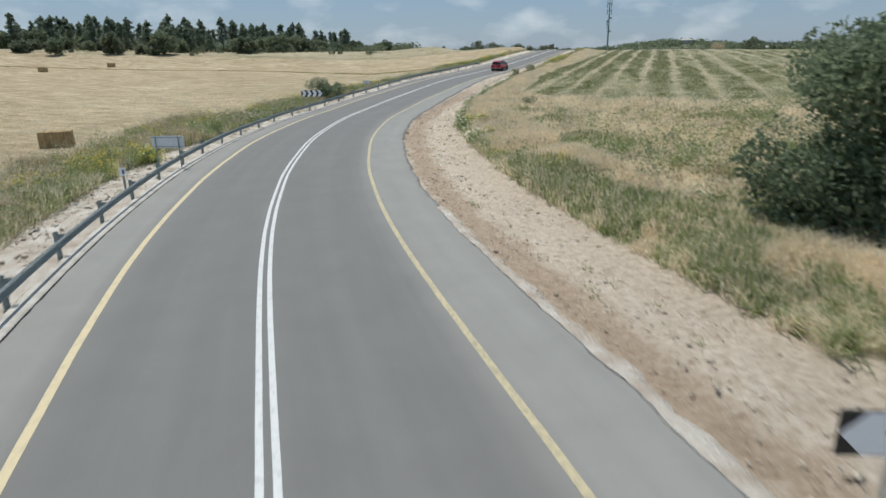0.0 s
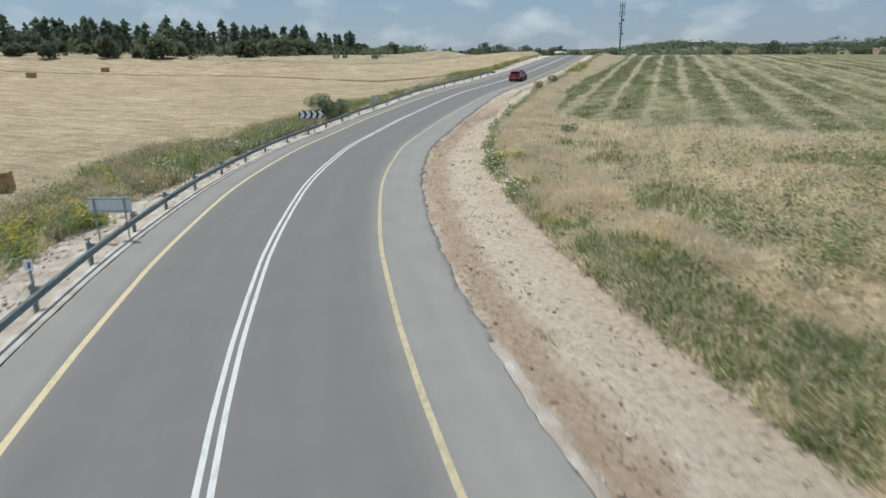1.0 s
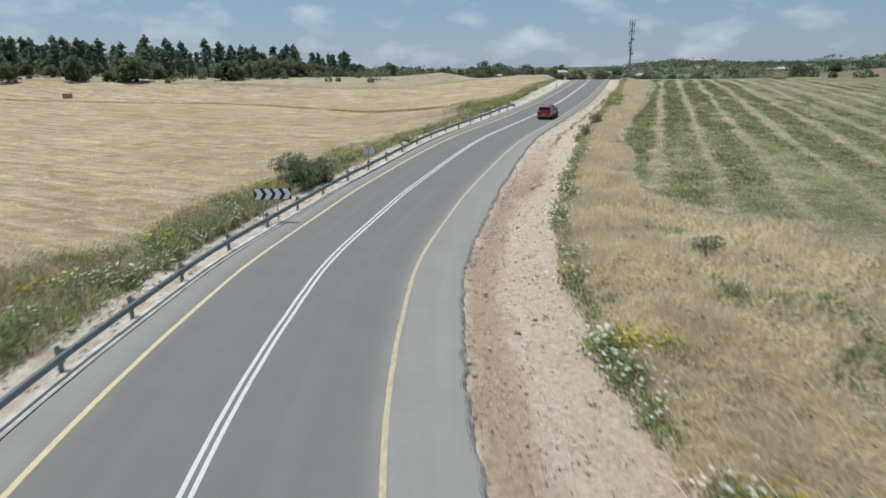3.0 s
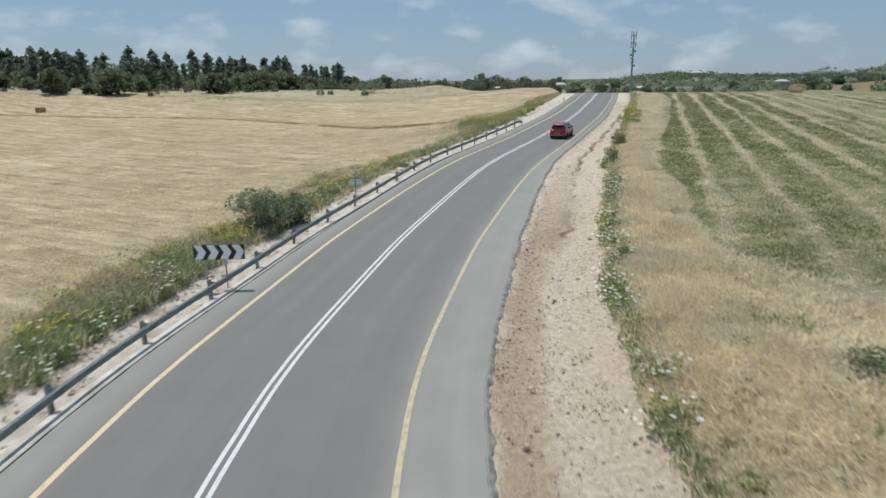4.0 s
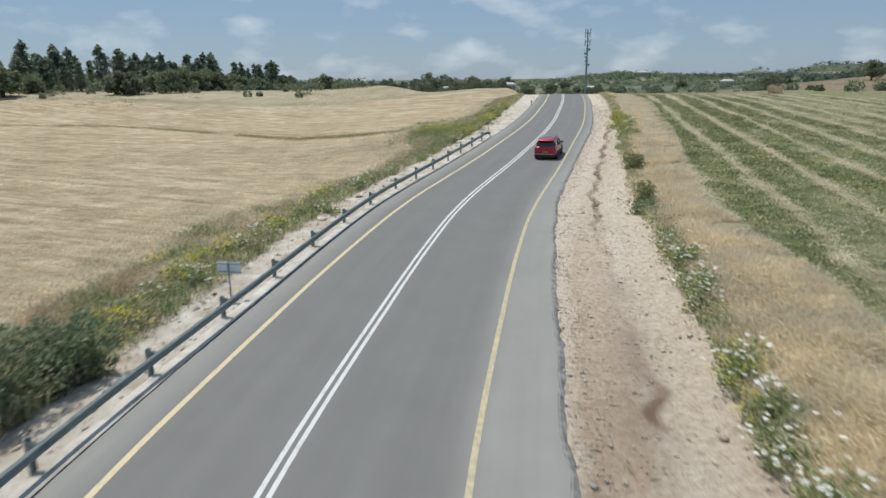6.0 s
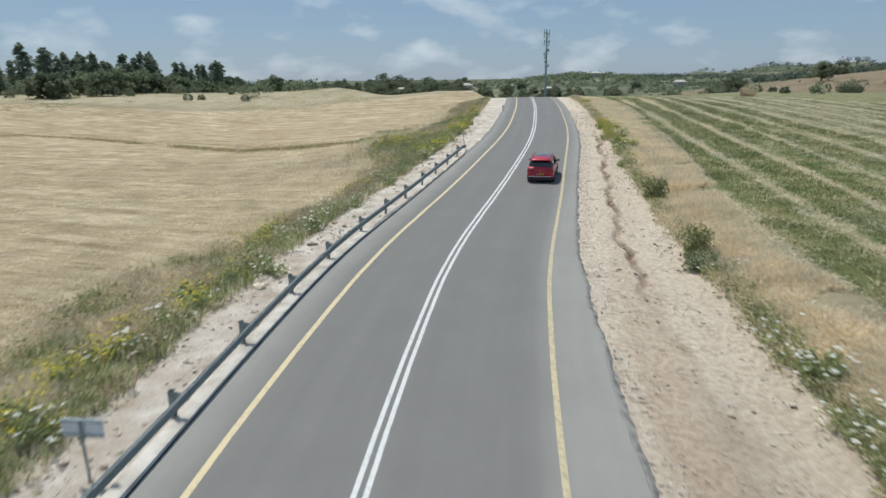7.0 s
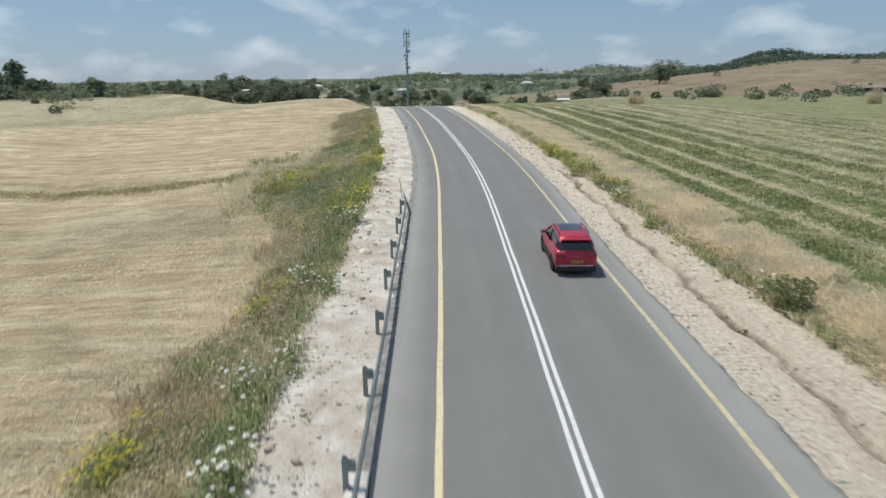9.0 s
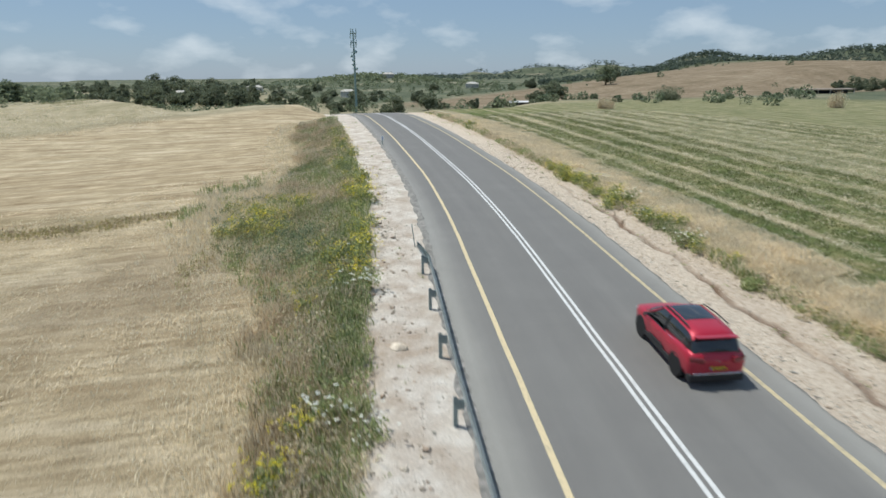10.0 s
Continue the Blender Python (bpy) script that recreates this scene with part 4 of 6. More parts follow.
for k in range(74):
    x_ = rng.uniform(-215, -25) if k < 58 else rng.uniform(-60, -5)
    front = 244 + 1.0 * max(0, x_ + 100) + 6 * math.sin(x_ * 0.13)
    oak_spots.append(spot(x_, front + abs(rng.normal(0, 13)), rng.uniform(0.45, 1.1)))
for x_, y_, s in ((-98, 243, 1.25), (-71, 252, 1.35), (-62, 262, 1.0), (-116, 240, 1.2), (-132, 232, 0.8), (-146, 236, 1.0), (-160, 226, 0.9), (-176, 215, 1.0)):
    oak_spots.append(spot(x_, y_, s))
place_copies(oaks, oak_spots)

# trees beyond the crest and in the valley
FARW = "trees in the valley"
olives = [broad_tree("olive_tree", h, sp, M_OLIVE, 60 + k, 3200, 0.4, 0.02, "rounded grey-green tree standing in the dry valley", FARW) for k, (h, sp) in enumerate(((7.0, 4.5), (6.0, 4.2), (9.0, 5.0)))]
far_spots = []
for k in range(95):
    az, d = math.radians(rng.uniform(4.2, 13.6) if k < 70 else rng.uniform(-1.5, 4.0)), rng.uniform(400, 590)
    far_spots.append(spot(-4 + d * math.tan(az), 110 + d, rng.uniform(0.85, 1.45) if k < 70 else rng.uniform(0.7, 1.2)))
for k in range(85):
    az, d = math.radians(rng.uniform(13, 62)), rng.uniform(215, 560)
    x_, y_ = -4 + d * math.sin(az), 110 + d * math.cos(az)
    if y_ > 275 + 0.1 * x_ and not (165 < x_ < 560 and 255 < y_ < 480 and rng.uniform() < 0.93):
        far_spots.append(spot(x_, y_, rng.uniform(0.45, 1.15)))
for k in range(11):
    az, d = math.radians(rng.uniform(60.5, 69)), rng.uniform(310, 420)
    far_spots.append(spot(-4.6 + d * math.sin(az), 109 + d * math.cos(az), rng.uniform(0.4, 0.85)))
place_copies(olives, far_spots)
lone = broad_tree("carob_tree", 11.5, 6.0, M_OAK, 77, 2600, 0.5, 0.12, "lone dark rounded tree on the dry brown slope")
lone.location = (289.6, 415.5, ground_z(289.6, 415.5) - 0.1)

def shrub(h, spread, mat, seed, label, cards=2600, size=0.07):
    r = random.Random(seed)
    t = new("shrub")
    bm, cl, ra = bmesh.new(), [], []
    for k in range(12):
        a, L = k * 2.4, spread * r.uniform(0.2, 0.8)
        e = Vector((math.cos(a) * L, math.sin(a) * L, h * r.uniform(0.35, 0.85)))
        tube([(0, 0, -0.1), e * 0.5, e], [0.03, 0.02, 0.008], 5, bm)
        cl.append(tuple(e))
        ra.append(spread * r.uniform(0.25, 0.45))
        cl.append((e.x * 0.8, e.y * 0.8, h * 0.2))
        ra.append(spread * 0.3)
    tagged(part("stalk_tuft", bm, M_BARK, t), kind="stuff")
    cloud_object("foliage", t, cl, ra, cards // len(cl), size, mat, 1.0, seed)
    return tagged(t, label, "shrub", "roadside shrubs")


# the tall shrub beside the shoulder, with leaves down to the grass
tall = broad_tree("tall_shrub", 9.0, 5.3, M_TALL, 91, 34000, 0.13, -0.08, "big dark green leafy shrub above the roadside grass")
low_ = shrub(3.0, 3.6, M_TALL, 92, "dense dark green shrub spreading under the tall one", 9000, 0.12)
low_.location = (14.0, 20.2, ground_z(14.0, 20.2) - 0.1)
mid_ = shrub(4.6, 3.4, M_TALL, 98, "dense dark green shrub filling in under the tall one", 11000, 0.12)
mid_.location = (16.2, 20.6, ground_z(16.2, 20.6) - 0.1)
tall.location = (18.0, 21.3, ground_z(18.0, 21.3) - 0.1)


for k, (x_, y_, h, sp, mat, lab) in enumerate(((-14.2, 83.2, 3.0, 1.9, M_SHRUB, "bushy dark green shrub in the roadside weeds"), (-12.9, 85.4, 2.1, 1.6, M_SHRUB, "grey-green shrub in the roadside weeds"),
                                             (17.9, 114.2, 1.6, 0.95, M_AFTERMATH, "low grey-green shrub at the shoulder's edge"), (13.7, 102.7, 1.7, 1.1, M_AFTERMATH, "low thistly green shrub at the shoulder's edge"),
                                             (12.9, 101.2, 1.0, 0.8, M_SHRUB, "small dark green shrub at the shoulder's edge"), (21.6, 126.2, 0.5, 0.7, M_GREEN, "small bright green tuft on the gravel"),
                                             (9.5, 61.0, 0.9, 0.9, M_SHRUB, "small grey-green shrub in the dry grass"),
                                             (149.5, 193.5, 3.4, 3.0, M_BROWN, "withered brown shrub standing in the hay field"), (93.9, 212.0, 2.2, 2.6, M_BROWN, "withered brown shrub standing in the hay field"))):
    s = shrub(h, sp, mat, 120 + k, lab, (5200 if h > 1.9 else 1600) if h > 1 else 900, 0.085 if h > 1.9 else 0.07)
    s.location = (x_, y_, ground_z(x_, y_) - 0.03)
sl = shrub(3.6, 4.4, M_OLIVE, 140, "wide grey-green bush at the hay field's far edge", 2400, 0.24)
sl.location = (156.4, 249.3, ground_z(156.4, 249.3) - 0.1)


def blades(name, x, y, h, w, lean, per, mat, label, category, spread=0.09, z_off=-0.03, seed=3, curve=0.3):
    """Stuff: per stalks at every place, each one a narrow bent leaf of two triangles."""
    r = np.random.default_rng(seed)
    n = len(x) * per
    X_, Y_ = np.repeat(x, per) + r.normal(0, spread, n), np.repeat(y, per) + r.normal(0, spread, n)
    Zb = np.repeat(height(x, y), per) + z_off
    H = np.repeat(np.broadcast_to(h, x.shape), per) * r.uniform(0.55, 1.25, n)
    a, b = r.uniform(0, 6.283, n), r.uniform(0, 6.283, n)
    ln = np.abs(r.normal(0, lean, n)) * H
    ww = w * r.uniform(0.6, 1.5, n)
    dx, dy = np.cos(b) * ww, np.sin(b) * ww
    mx, my = np.cos(a) * ln * 0.35, np.sin(a) * ln * 0.35
    base = np.stack([X_, Y_, Zb], -1)
    mid = base + np.stack([mx, my, H * 0.6], -1)
    tip = base + np.stack([np.cos(a) * ln, np.sin(a) * ln, H * (1 - curve * np.minimum(1, ln / H))], -1)
    side = np.stack([dx, dy, dx * 0], -1)
    V = np.stack([base, mid - side, tip, mid + side], 1).reshape(-1, 3)
    ob = new(name, mesh_from(name, V, np.arange(4 * n).reshape(n, 4), mat))
    return tagged(ob, label, category, kind="stuff")


def beside(n, lat0, lat1, y0, y1, seed):
    """n places beside the road, between two distances from it (numbers or functions of y)."""
    r = np.random.default_rng(seed)
    yy, q = r.uniform(y0, y1, n), r.uniform(0, 1, n)
    i = np.clip(np.searchsorted(LINE[:, 1], yy), 0, N - 1)
    a = lat0(yy) if callable(lat0) else np.full(n, float(lat0))
    b = lat1(yy) if callable(lat1) else np.full(n, float(lat1))
    la = a + (b - a) * q
    return LINE[i, 0] + NORM[i, 0] * la, LINE[i, 1] + NORM[i, 1] * la, la, yy


def hay_edge(x, y):
    return y - HAY_Y(x)


# right-hand verge: tall dry grass, with green and withered patches
x_, y_, la, yy = beside(52000, lambda y: VEG_R(y) + 0.5, lambda y: HAY_LAT(y) + 0.7, -12, 214, 11)
keep = (rng.uniform(0, 1, len(x_)) < np.clip(0.25 + (la - VEG_R(yy)) * 0.9, 0, 1)) & (patch(x_, y_, 0.5, 1.0) > -0.97)
x_, y_, la, yy = x_[keep], y_[keep], la[keep], yy[keep]
hh = (0.58 + 0.3 * patch(x_, y_, 0.9)) * (1 - 0.25 * smooth((yy - 120) / 30)) * (1 - 0.45 * smooth((la - VEG_R(yy) - 2.5) / 2.5) * smooth((yy - 88) / 12))
near = la - VEG_R(yy)
streak = (yy < 36) & (np.abs(near - 2.2 - 1.5 * patch(x_, y_, 0.3, 1.4)) < 1.3 + 1.1 * patch(x_, y_, 0.8, 0.2))
greenish = (((patch(x_, y_, 0.35, 2.0) > 0.5) & (yy < 56)) | streak | ((near < 1.1) & (patch(x_, y_, 0.7, 0.4) > -0.25))) & (rng.uniform(0, 1, len(x_)) < 0.42)
blades("tall_grass", x_[~greenish], y_[~greenish], hh[~greenish], 0.016, 0.8, 8, M_DRY, "tall straw-coloured dry grass along the shoulder", "grass", 0.11, seed=21)
blades("green_weeds", x_[greenish], y_[greenish], hh[greenish] * 1.05, 0.022, 0.5, 8, M_GREEN, "green weeds among the dry roadside grass", "weeds", 0.11, seed=22)
# the wedge of rough grass before the hay field
r_ = np.random.default_rng(31)
x_, y_ = r_.uniform(2, 62, 70000), r_.uniform(-16, 78, 70000)
la, _i = lateral(x_, y_)
keep = (la > 16.4) & (hay_edge(x_, y_) < 4 * patch(x_, y_, 0.8, 0.3)) & (r_.uniform(0, 1, len(x_)) < np.clip(1.4 - la / 45, 0.15, 1))
x_, y_ = x_[keep], y_[keep]
gr = (patch(x_, y_, 0.3, 2.2) + 0.3 * (y_ < 34) > 0.42) & (y_ < 66) & (r_.uniform(0, 1, len(x_)) < 0.5)
hh = 0.5 + 0.2 * patch(x_, y_, 0.5)
blades("tall_grass", x_[~gr], y_[~gr], hh[~gr], 0.018, 0.85, 7, M_DRY, "rough dry grass between road and hay field", "grass", 0.14, seed=32)
blades("green_weeds", x_[gr], y_[gr], hh[gr] * 1.1, 0.026, 0.5, 7, M_GREEN, "green weeds in the rough dry grass", "weeds", 0.14, seed=33)
sp_ = r_.uniform(0, 1, len(x_)) < 0.05
blades("withered_weeds", x_[sp_], y_[sp_], hh[sp_] * 1.2, 0.016, 0.5, 9, M_BROWN, "brown withered stalks in the dry grass", "weeds", 0.1, seed=34)

# hay field: aftermath and loose hay in windrows
r_ = np.random.default_rng(41)
PERIOD, FIRST_ROW = 4.0, -14.1
x_, y_ = r_.uniform(10, 95, 150000), r_.uniform(35, 205, 150000)
la, _i = lateral(x_, y_)
keep = (la > HAY_LAT(y_)) & (hay_edge(x_, y_) > 0) & (r_.uniform(0, 1, len(x_)) < np.clip(1.5 - la / 55, 0.1, 1))
x_, y_ = x_[keep], y_[keep]
along, across = x_ * math.sin(radians(19.8)) + y_ * math.cos(radians(19.8)), x_ * math.cos(radians(19.8)) - y_ * math.sin(radians(19.8))
ph = (across - FIRST_ROW + 0.45 * patch(along, across * 3, 0.35, 0.6)) / PERIOD
dist = np.abs(ph - np.round(ph)) * PERIOD
on_row = dist < 0.45 + 0.28 * patch(along, np.round(ph) * 40, 0.3, 0.9)
tone = patch(across * 2.4, along * 0.35, 0.45, 0.8) + 0.35 * patch(x_, y_, 2.2, 0.1) + 0.6 * np.maximum(smooth((across + 6) / 10), 1 - smooth((along - 80) / 26)) - 0.44
bare = on_row | (tone + r_.normal(0, 0.25, len(x_)) > 0.35)
blades("dry_aftermath", x_[bare & ~on_row], y_[bare & ~on_row], 0.13 + 0 * x_[bare & ~on_row], 0.02, 0.9, 3, M_DRY, "short dry stubble between the rows of hay", "stubble", 0.2, seed=44)
lush = ~bare & (tone < -0.12)
pale = ~bare & ~lush
blades("hay_aftermath", x_[lush], y_[lush], 0.2 + 0.08 * patch(x_[lush], y_[lush], 1.5), 0.026, 0.7, 5, M_AFTERMATH, "short green regrowth between the rows of hay", "grass", 0.16, seed=42)
blades("hay_aftermath", x_[pale], y_[pale], 0.16 + 0.05 * patch(x_[pale], y_[pale], 1.1), 0.024, 0.8, 4, M_GREYGREEN, "short grey-green regrowth between the rows of hay", "grass", 0.18, seed=45)
lay = on_row | (r_.uniform(0, 1, len(x_)) < 0.12)
blades("loose_hay", x_[lay], y_[lay], 0.22 + 0 * x_[lay], 0.015, 2.2, 6, M_DRY, "pale cut hay lying in long rows", "hay", 0.22, 0.03, seed=43)

# left-hand verge: weeds, withered thistles, grass
outer = lambda y: -13.2 - 1.6 * smooth((y - 80) / 12) + 1.6 * smooth((y - 116) / 7) * (1 - smooth((y - 130) / 8)) - 0.8 * smooth((y - 130) / 10) - 1.9 * smooth((y - 86) / 9) * (1 - smooth((y - 105) / 9)) + 1.3 * patch(y, 0 * y, 0.5, 0.3) - 3.2 * (1 - smooth((y - 55) / 14))
x_, y_, la, yy = beside(56000, lambda y: VEG_L(y) - 0.2, outer, -14, 205, 51)
edge = np.clip((VEG_L(yy) - la) * 0.9, 0.12, 1) * np.clip((la - outer(yy)) * 0.6 + 0.25, 0, 1)
keep = r_.uniform(0, 1, len(x_)) < edge
x_, y_, la, yy = x_[keep], y_[keep], la[keep], yy[keep]
near_road = VEG_L(yy) - la
sel = patch(x_, y_, 0.9, 0.7) + r_.normal(0, 0.3, len(x_))
g1 = (((near_road < 2.2) & (sel > -0.35)) | (sel > 0.45)) & (r_.uniform(0, 1, len(x_)) < 0.6)
b1 = ~g1 & (patch(x_, y_, 0.7, 1.9) + r_.normal(0, 0.3, len(x_)) > 0.2)
d1 = ~g1 & ~b1
hh = (0.6 + 0.25 * patch(x_, y_, 1.2, 1.5)) * (1 + 0.45 * (1 - smooth((y_ - 70) / 20)))
blades("green_weeds", x_[g1], y_[g1], hh[g1], 0.026, 0.5, 7, M_GREEN, "green weeds behind the guardrail", "weeds", 0.13, seed=52)
blades("withered_weeds", x_[b1], y_[b1], hh[b1] * 1.15, 0.018, 0.45, 8, M_BROWN, "brown withered thistles and stalks along the stubble", "weeds", 0.12, seed=53)
blades("dry_grass", x_[d1], y_[d1], hh[d1] * 0.9, 0.017, 0.55, 8, M_DRY, "dry straw-coloured grass behind the guardrail", "grass", 0.13, seed=54)
# trodden dry grass where the weeds thin out into the stubble
x_, y_, la, yy = beside(15000, lambda y: outer(y) + 1.5, lambda y: outer(y) - 4.0, 10, 205, 67)
ok = r_.uniform(0, 1, len(x_)) < np.clip(1 - (outer(yy) - la) * 0.24, 0.05, 1)
x_, y_ = x_[ok], y_[ok]
blades("trodden_grass", x_, y_, 0.3 + 0.1 * patch(x_, y_, 0.6), 0.016, 1.1, 7, M_DRY, "flattened dry grass between weeds and stubble", "grass", 0.16, 0.0, seed=68)

def herbs(name, x, y, radius, mat, label, seed, per=16, size=0.06):
    """Stuff: leafy tufts too many to count."""
    r = np.random.default_rng(seed)
    rad = radius * r.uniform(0.6, 1.4, len(x))
    V, F = leaf_cloud(np.c_[x, y, height(x, y) + rad * 0.9], rad, per, size, 1.1, seed)
    return tagged(new(name, mesh_from(name, V, F, mat)), label, "weeds", kind="stuff")


# mounds of taller herbs, each of one kind
x_, y_, la, yy = beside(1500, lambda y: VEG_L(y) - 0.5, lambda y: outer(y) + 0.9, 8, 172, 93)
kind = patch(x_, y_, 0.8, 1.3) + r_.normal(0, 0.25, len(x_)) + 0.3 * (VEG_L(yy) - la < 1.6) - 0.35 * smooth((yy - 84) / 8) * (1 - smooth((yy - 132) / 6)) * (VEG_L(yy) - la > 1.2)
for lo, hi, mat, lab, sd in ((0.45, 9, M_GREEN, "rounded clumps of fresh green herbs behind the guardrail", 94), (0.12, 0.45, M_SHRUB, "grey-green herb clumps behind the guardrail", 95),
                             (-0.12, 0.12, M_OLIVEDRAB, "yellowing olive herb clumps behind the guardrail", 96), (-9, -0.12, M_BROWN, "dry brown thistle clumps behind the guardrail", 97)):
    ok = (kind >= lo) & (kind < hi)
    herbs("herb_clumps", x_[ok], y_[ok], np.where(y_[ok] < 82, 0.68, 0.44), mat, lab, sd, 80, 0.055)
x_, y_, la, yy = beside(6800, lambda y: VEG_L(y) - 0.3, lambda y: outer(y) + 0.6, 5, 200, 69)
k_ = patch(x_, y_, 0.5, 0.9) + r_.normal(0, 0.35, len(x_))
xb, yb, lb, sb = beside(1700, lambda y: VEG_L(y) - 0.5, lambda y: outer(y) + 1.2, 18, 78, 79)
kb = patch(xb, yb, 0.45, 0.3) + r_.normal(0, 0.3, len(xb))
herbs("leafy_weeds", xb[kb > 0.15], yb[kb > 0.15], 0.42, M_GREEN, "tall bushy green weeds behind the guardrail", 80, 26, 0.07)
herbs("thistles", xb[kb < -0.1], yb[kb < -0.1], 0.42, M_BROWN, "tall dry brown thistles behind the guardrail", 81, 24, 0.055)
herbs("leafy_weeds", x_[k_ > 0.3], y_[k_ > 0.3], 0.34, M_SHRUB, "grey-green leafy weeds behind the guardrail", 76)
herbs("leafy_weeds", x_[(k_ > 0) & (k_ <= 0.3)], y_[(k_ > 0) & (k_ <= 0.3)], 0.3, M_GREEN, "leafy green weeds behind the guardrail", 70)
herbs("thistles", x_[k_ < -0.05], y_[k_ < -0.05], 0.34, M_BROWN, "dry brown thistles along the stubble", 71, 14, 0.05)
x_, y_, la, yy = beside(900, lambda y: VEG_R(y) + 0.4, lambda y: VEG_R(y) + 1.8, 5, 170, 72)
herbs("leafy_weeds", x_, y_, 0.16, M_GREEN, "leafy green weeds at the shoulder's edge", 73)
x_, y_, la, yy = beside(420, lambda y: VEG_R(y) + 2.5, 30, -5, 62, 74)
herbs("leafy_weeds", x_, y_, 0.32, M_SHRUB, "grey-green weeds in the dry grass", 75)

# tall weeds in the rough wedge, greenest away from the road
x_, y_ = r_.uniform(4, 44, 2600), r_.uniform(18, 68, 2600)
la, _i = lateral(x_, y_)
lush_ = np.exp(-0.5 * (((x_ - 23) / 8) ** 2 + ((y_ - 42) / 9) ** 2)) + np.exp(-0.5 * (((x_ - 15) / 4) ** 2 + ((y_ - 30) / 5) ** 2))
tone = patch(x_, y_, 0.6, 0.4) + r_.normal(0, 0.2, len(x_))
ok = (la > VEG_R(y_) + 1.5) & (hay_edge(x_, y_) < 0) & (r_.uniform(0, 1, len(x_)) < 0.18 * (1 - smooth((y_ - 44) / 14)) + 0.8 * np.clip(lush_, 0, 1)) & (tone + 0.7 * lush_ > 0.0)
x_, y_, tone = x_[ok], y_[ok], (tone + 0.5 * lush_)[ok]
for lo, hi, mat, lab, sd in ((0.55, 9, M_GREEN, "tall green weeds in the rough grass", 111), (0.3, 0.55, M_SHRUB, "tall grey-green weeds in the rough grass", 112),
                             (0.12, 0.3, M_OLIVEDRAB, "yellowing tall weeds in the rough grass", 113), (-9, 0.12, M_BROWN, "withered tall weeds in the rough grass", 114)):
    ok = (tone >= lo) & (tone < hi)
    herbs("weed_clumps", x_[ok], y_[ok], 0.5, mat, lab, sd, 55, 0.065)
# weeds along the right-hand shoulder's edge
x_, y_, la, yy = beside(520, lambda y: VEG_R(y) + 0.1, lambda y: VEG_R(y) + 1.5, 88, 205, 115)
tone = patch(x_, y_, 0.9, 0.8) + r_.normal(0, 0.2, len(x_))
for lo, hi, mat, lab, sd in ((0.25, 9, M_GREEN, "green weeds at the shoulder's edge", 116), (-0.1, 0.25, M_OLIVEDRAB, "yellowing weeds at the shoulder's edge", 117), (-9, -0.1, M_BROWN, "dry brown weeds at the shoulder's edge", 118)):
    ok = (tone >= lo) & (tone < hi)
    herbs("weed_clumps", x_[ok], y_[ok], 0.3, mat, lab, sd, 50, 0.05)

# the uncut corner of the stubble field
x_, y_ = r_.normal(6.5, 3.0, 4200), r_.normal(156, 5.5, 4200)
la, _i = lateral(x_, y_)
ok = (la < -8.5) & (la > -23)
x_, y_ = x_[ok], y_[ok]
g1 = (patch(x_, y_, 0.5, 0.2) > -0.1) & (r_.uniform(0, 1, len(x_)) < 0.6)
xc, yc = r_.normal(5.0, 2.3, 420), r_.normal(149, 5.2, 420)
lc, _i = lateral(xc, yc)
ok = (lc < -9) & (lc > -19.5)
xc, yc = xc[ok], yc[ok]
pick = patch(xc, yc, 0.7, 0.6)
for lo, hi, mat, lab, sd in ((0.2, 9, M_GREEN, "rounded clumps of fresh green herbs in the field's corner", 101), (-0.2, 0.2, M_OLIVEDRAB, "yellowing herb clumps in the field's corner", 102), (-9, -0.2, M_SHRUB, "grey-green herb clumps in the field's corner", 103)):
    ok = (pick >= lo) & (pick < hi)
    herbs("herb_clumps", xc[ok], yc[ok], 0.5, mat, lab, sd, 70, 0.06)
blades("green_weeds", x_[g1], y_[g1], 0.75 + 0 * x_[g1], 0.03, 0.5, 8, M_GREEN, "green weeds in the field's uncut corner", "weeds", 0.16, seed=55)
blades("dry_grass", x_[~g1], y_[~g1], 0.7 + 0 * x_[~g1], 0.02, 0.5, 8, M_DRY, "dry grass in the field's uncut corner", "grass", 0.16, seed=56)

# stubble
x_, y_ = r_.uniform(-75, 2, 150000), r_.uniform(22, 170, 150000)
la, _i = lateral(x_, y_)
ok = (la < -12.6) & (r_.uniform(0, 1, len(x_)) < np.clip(1.25 + la / 60, 0.06, 1)) & (patch(x_, y_, 0.35, 1.0) > -0.6)
blades("stubble", x_[ok], y_[ok], 0.11 + 0 * x_[ok], 0.016, 1.1, 3, M_DRY, "short pale straw stubble and chaff", "stubble", 0.16, 0.0, seed=57)
x_, y_ = r_.uniform(-60, 4, 26000), r_.uniform(60, 175, 26000)
la, _i = lateral(x_, y_)
ok = (la < -13.5) & (patch(0.47 * x_ - 0.88 * y_, (0.88 * x_ + 0.47 * y_) * 0.12, 1.6, 0.5) > 0.1) & (r_.uniform(0, 1, len(x_)) < np.clip(1.4 + la / 50, 0.1, 1))
blades("loose_straw", x_[ok], y_[ok], 0.2 + 0 * x_[ok], 0.016, 2.2, 6, M_DRY, "loose straw left in swaths on the stubble", "straw", 0.22, 0.02, seed=60)
x_ = r_.uniform(-150, 6, 7000)
y_ = 162 + 38 * smooth(-x_ / 62) + r_.normal(0, 0.9, len(x_))
ok = (patch(x_, y_, 0.3, 0.4) > -0.5) & (r_.uniform(0, 1, len(x_)) < 0.25 + 0.75 * smooth((x_ + 50) / 45))
half = r_.uniform(0, 1, len(x_)) < 0.5
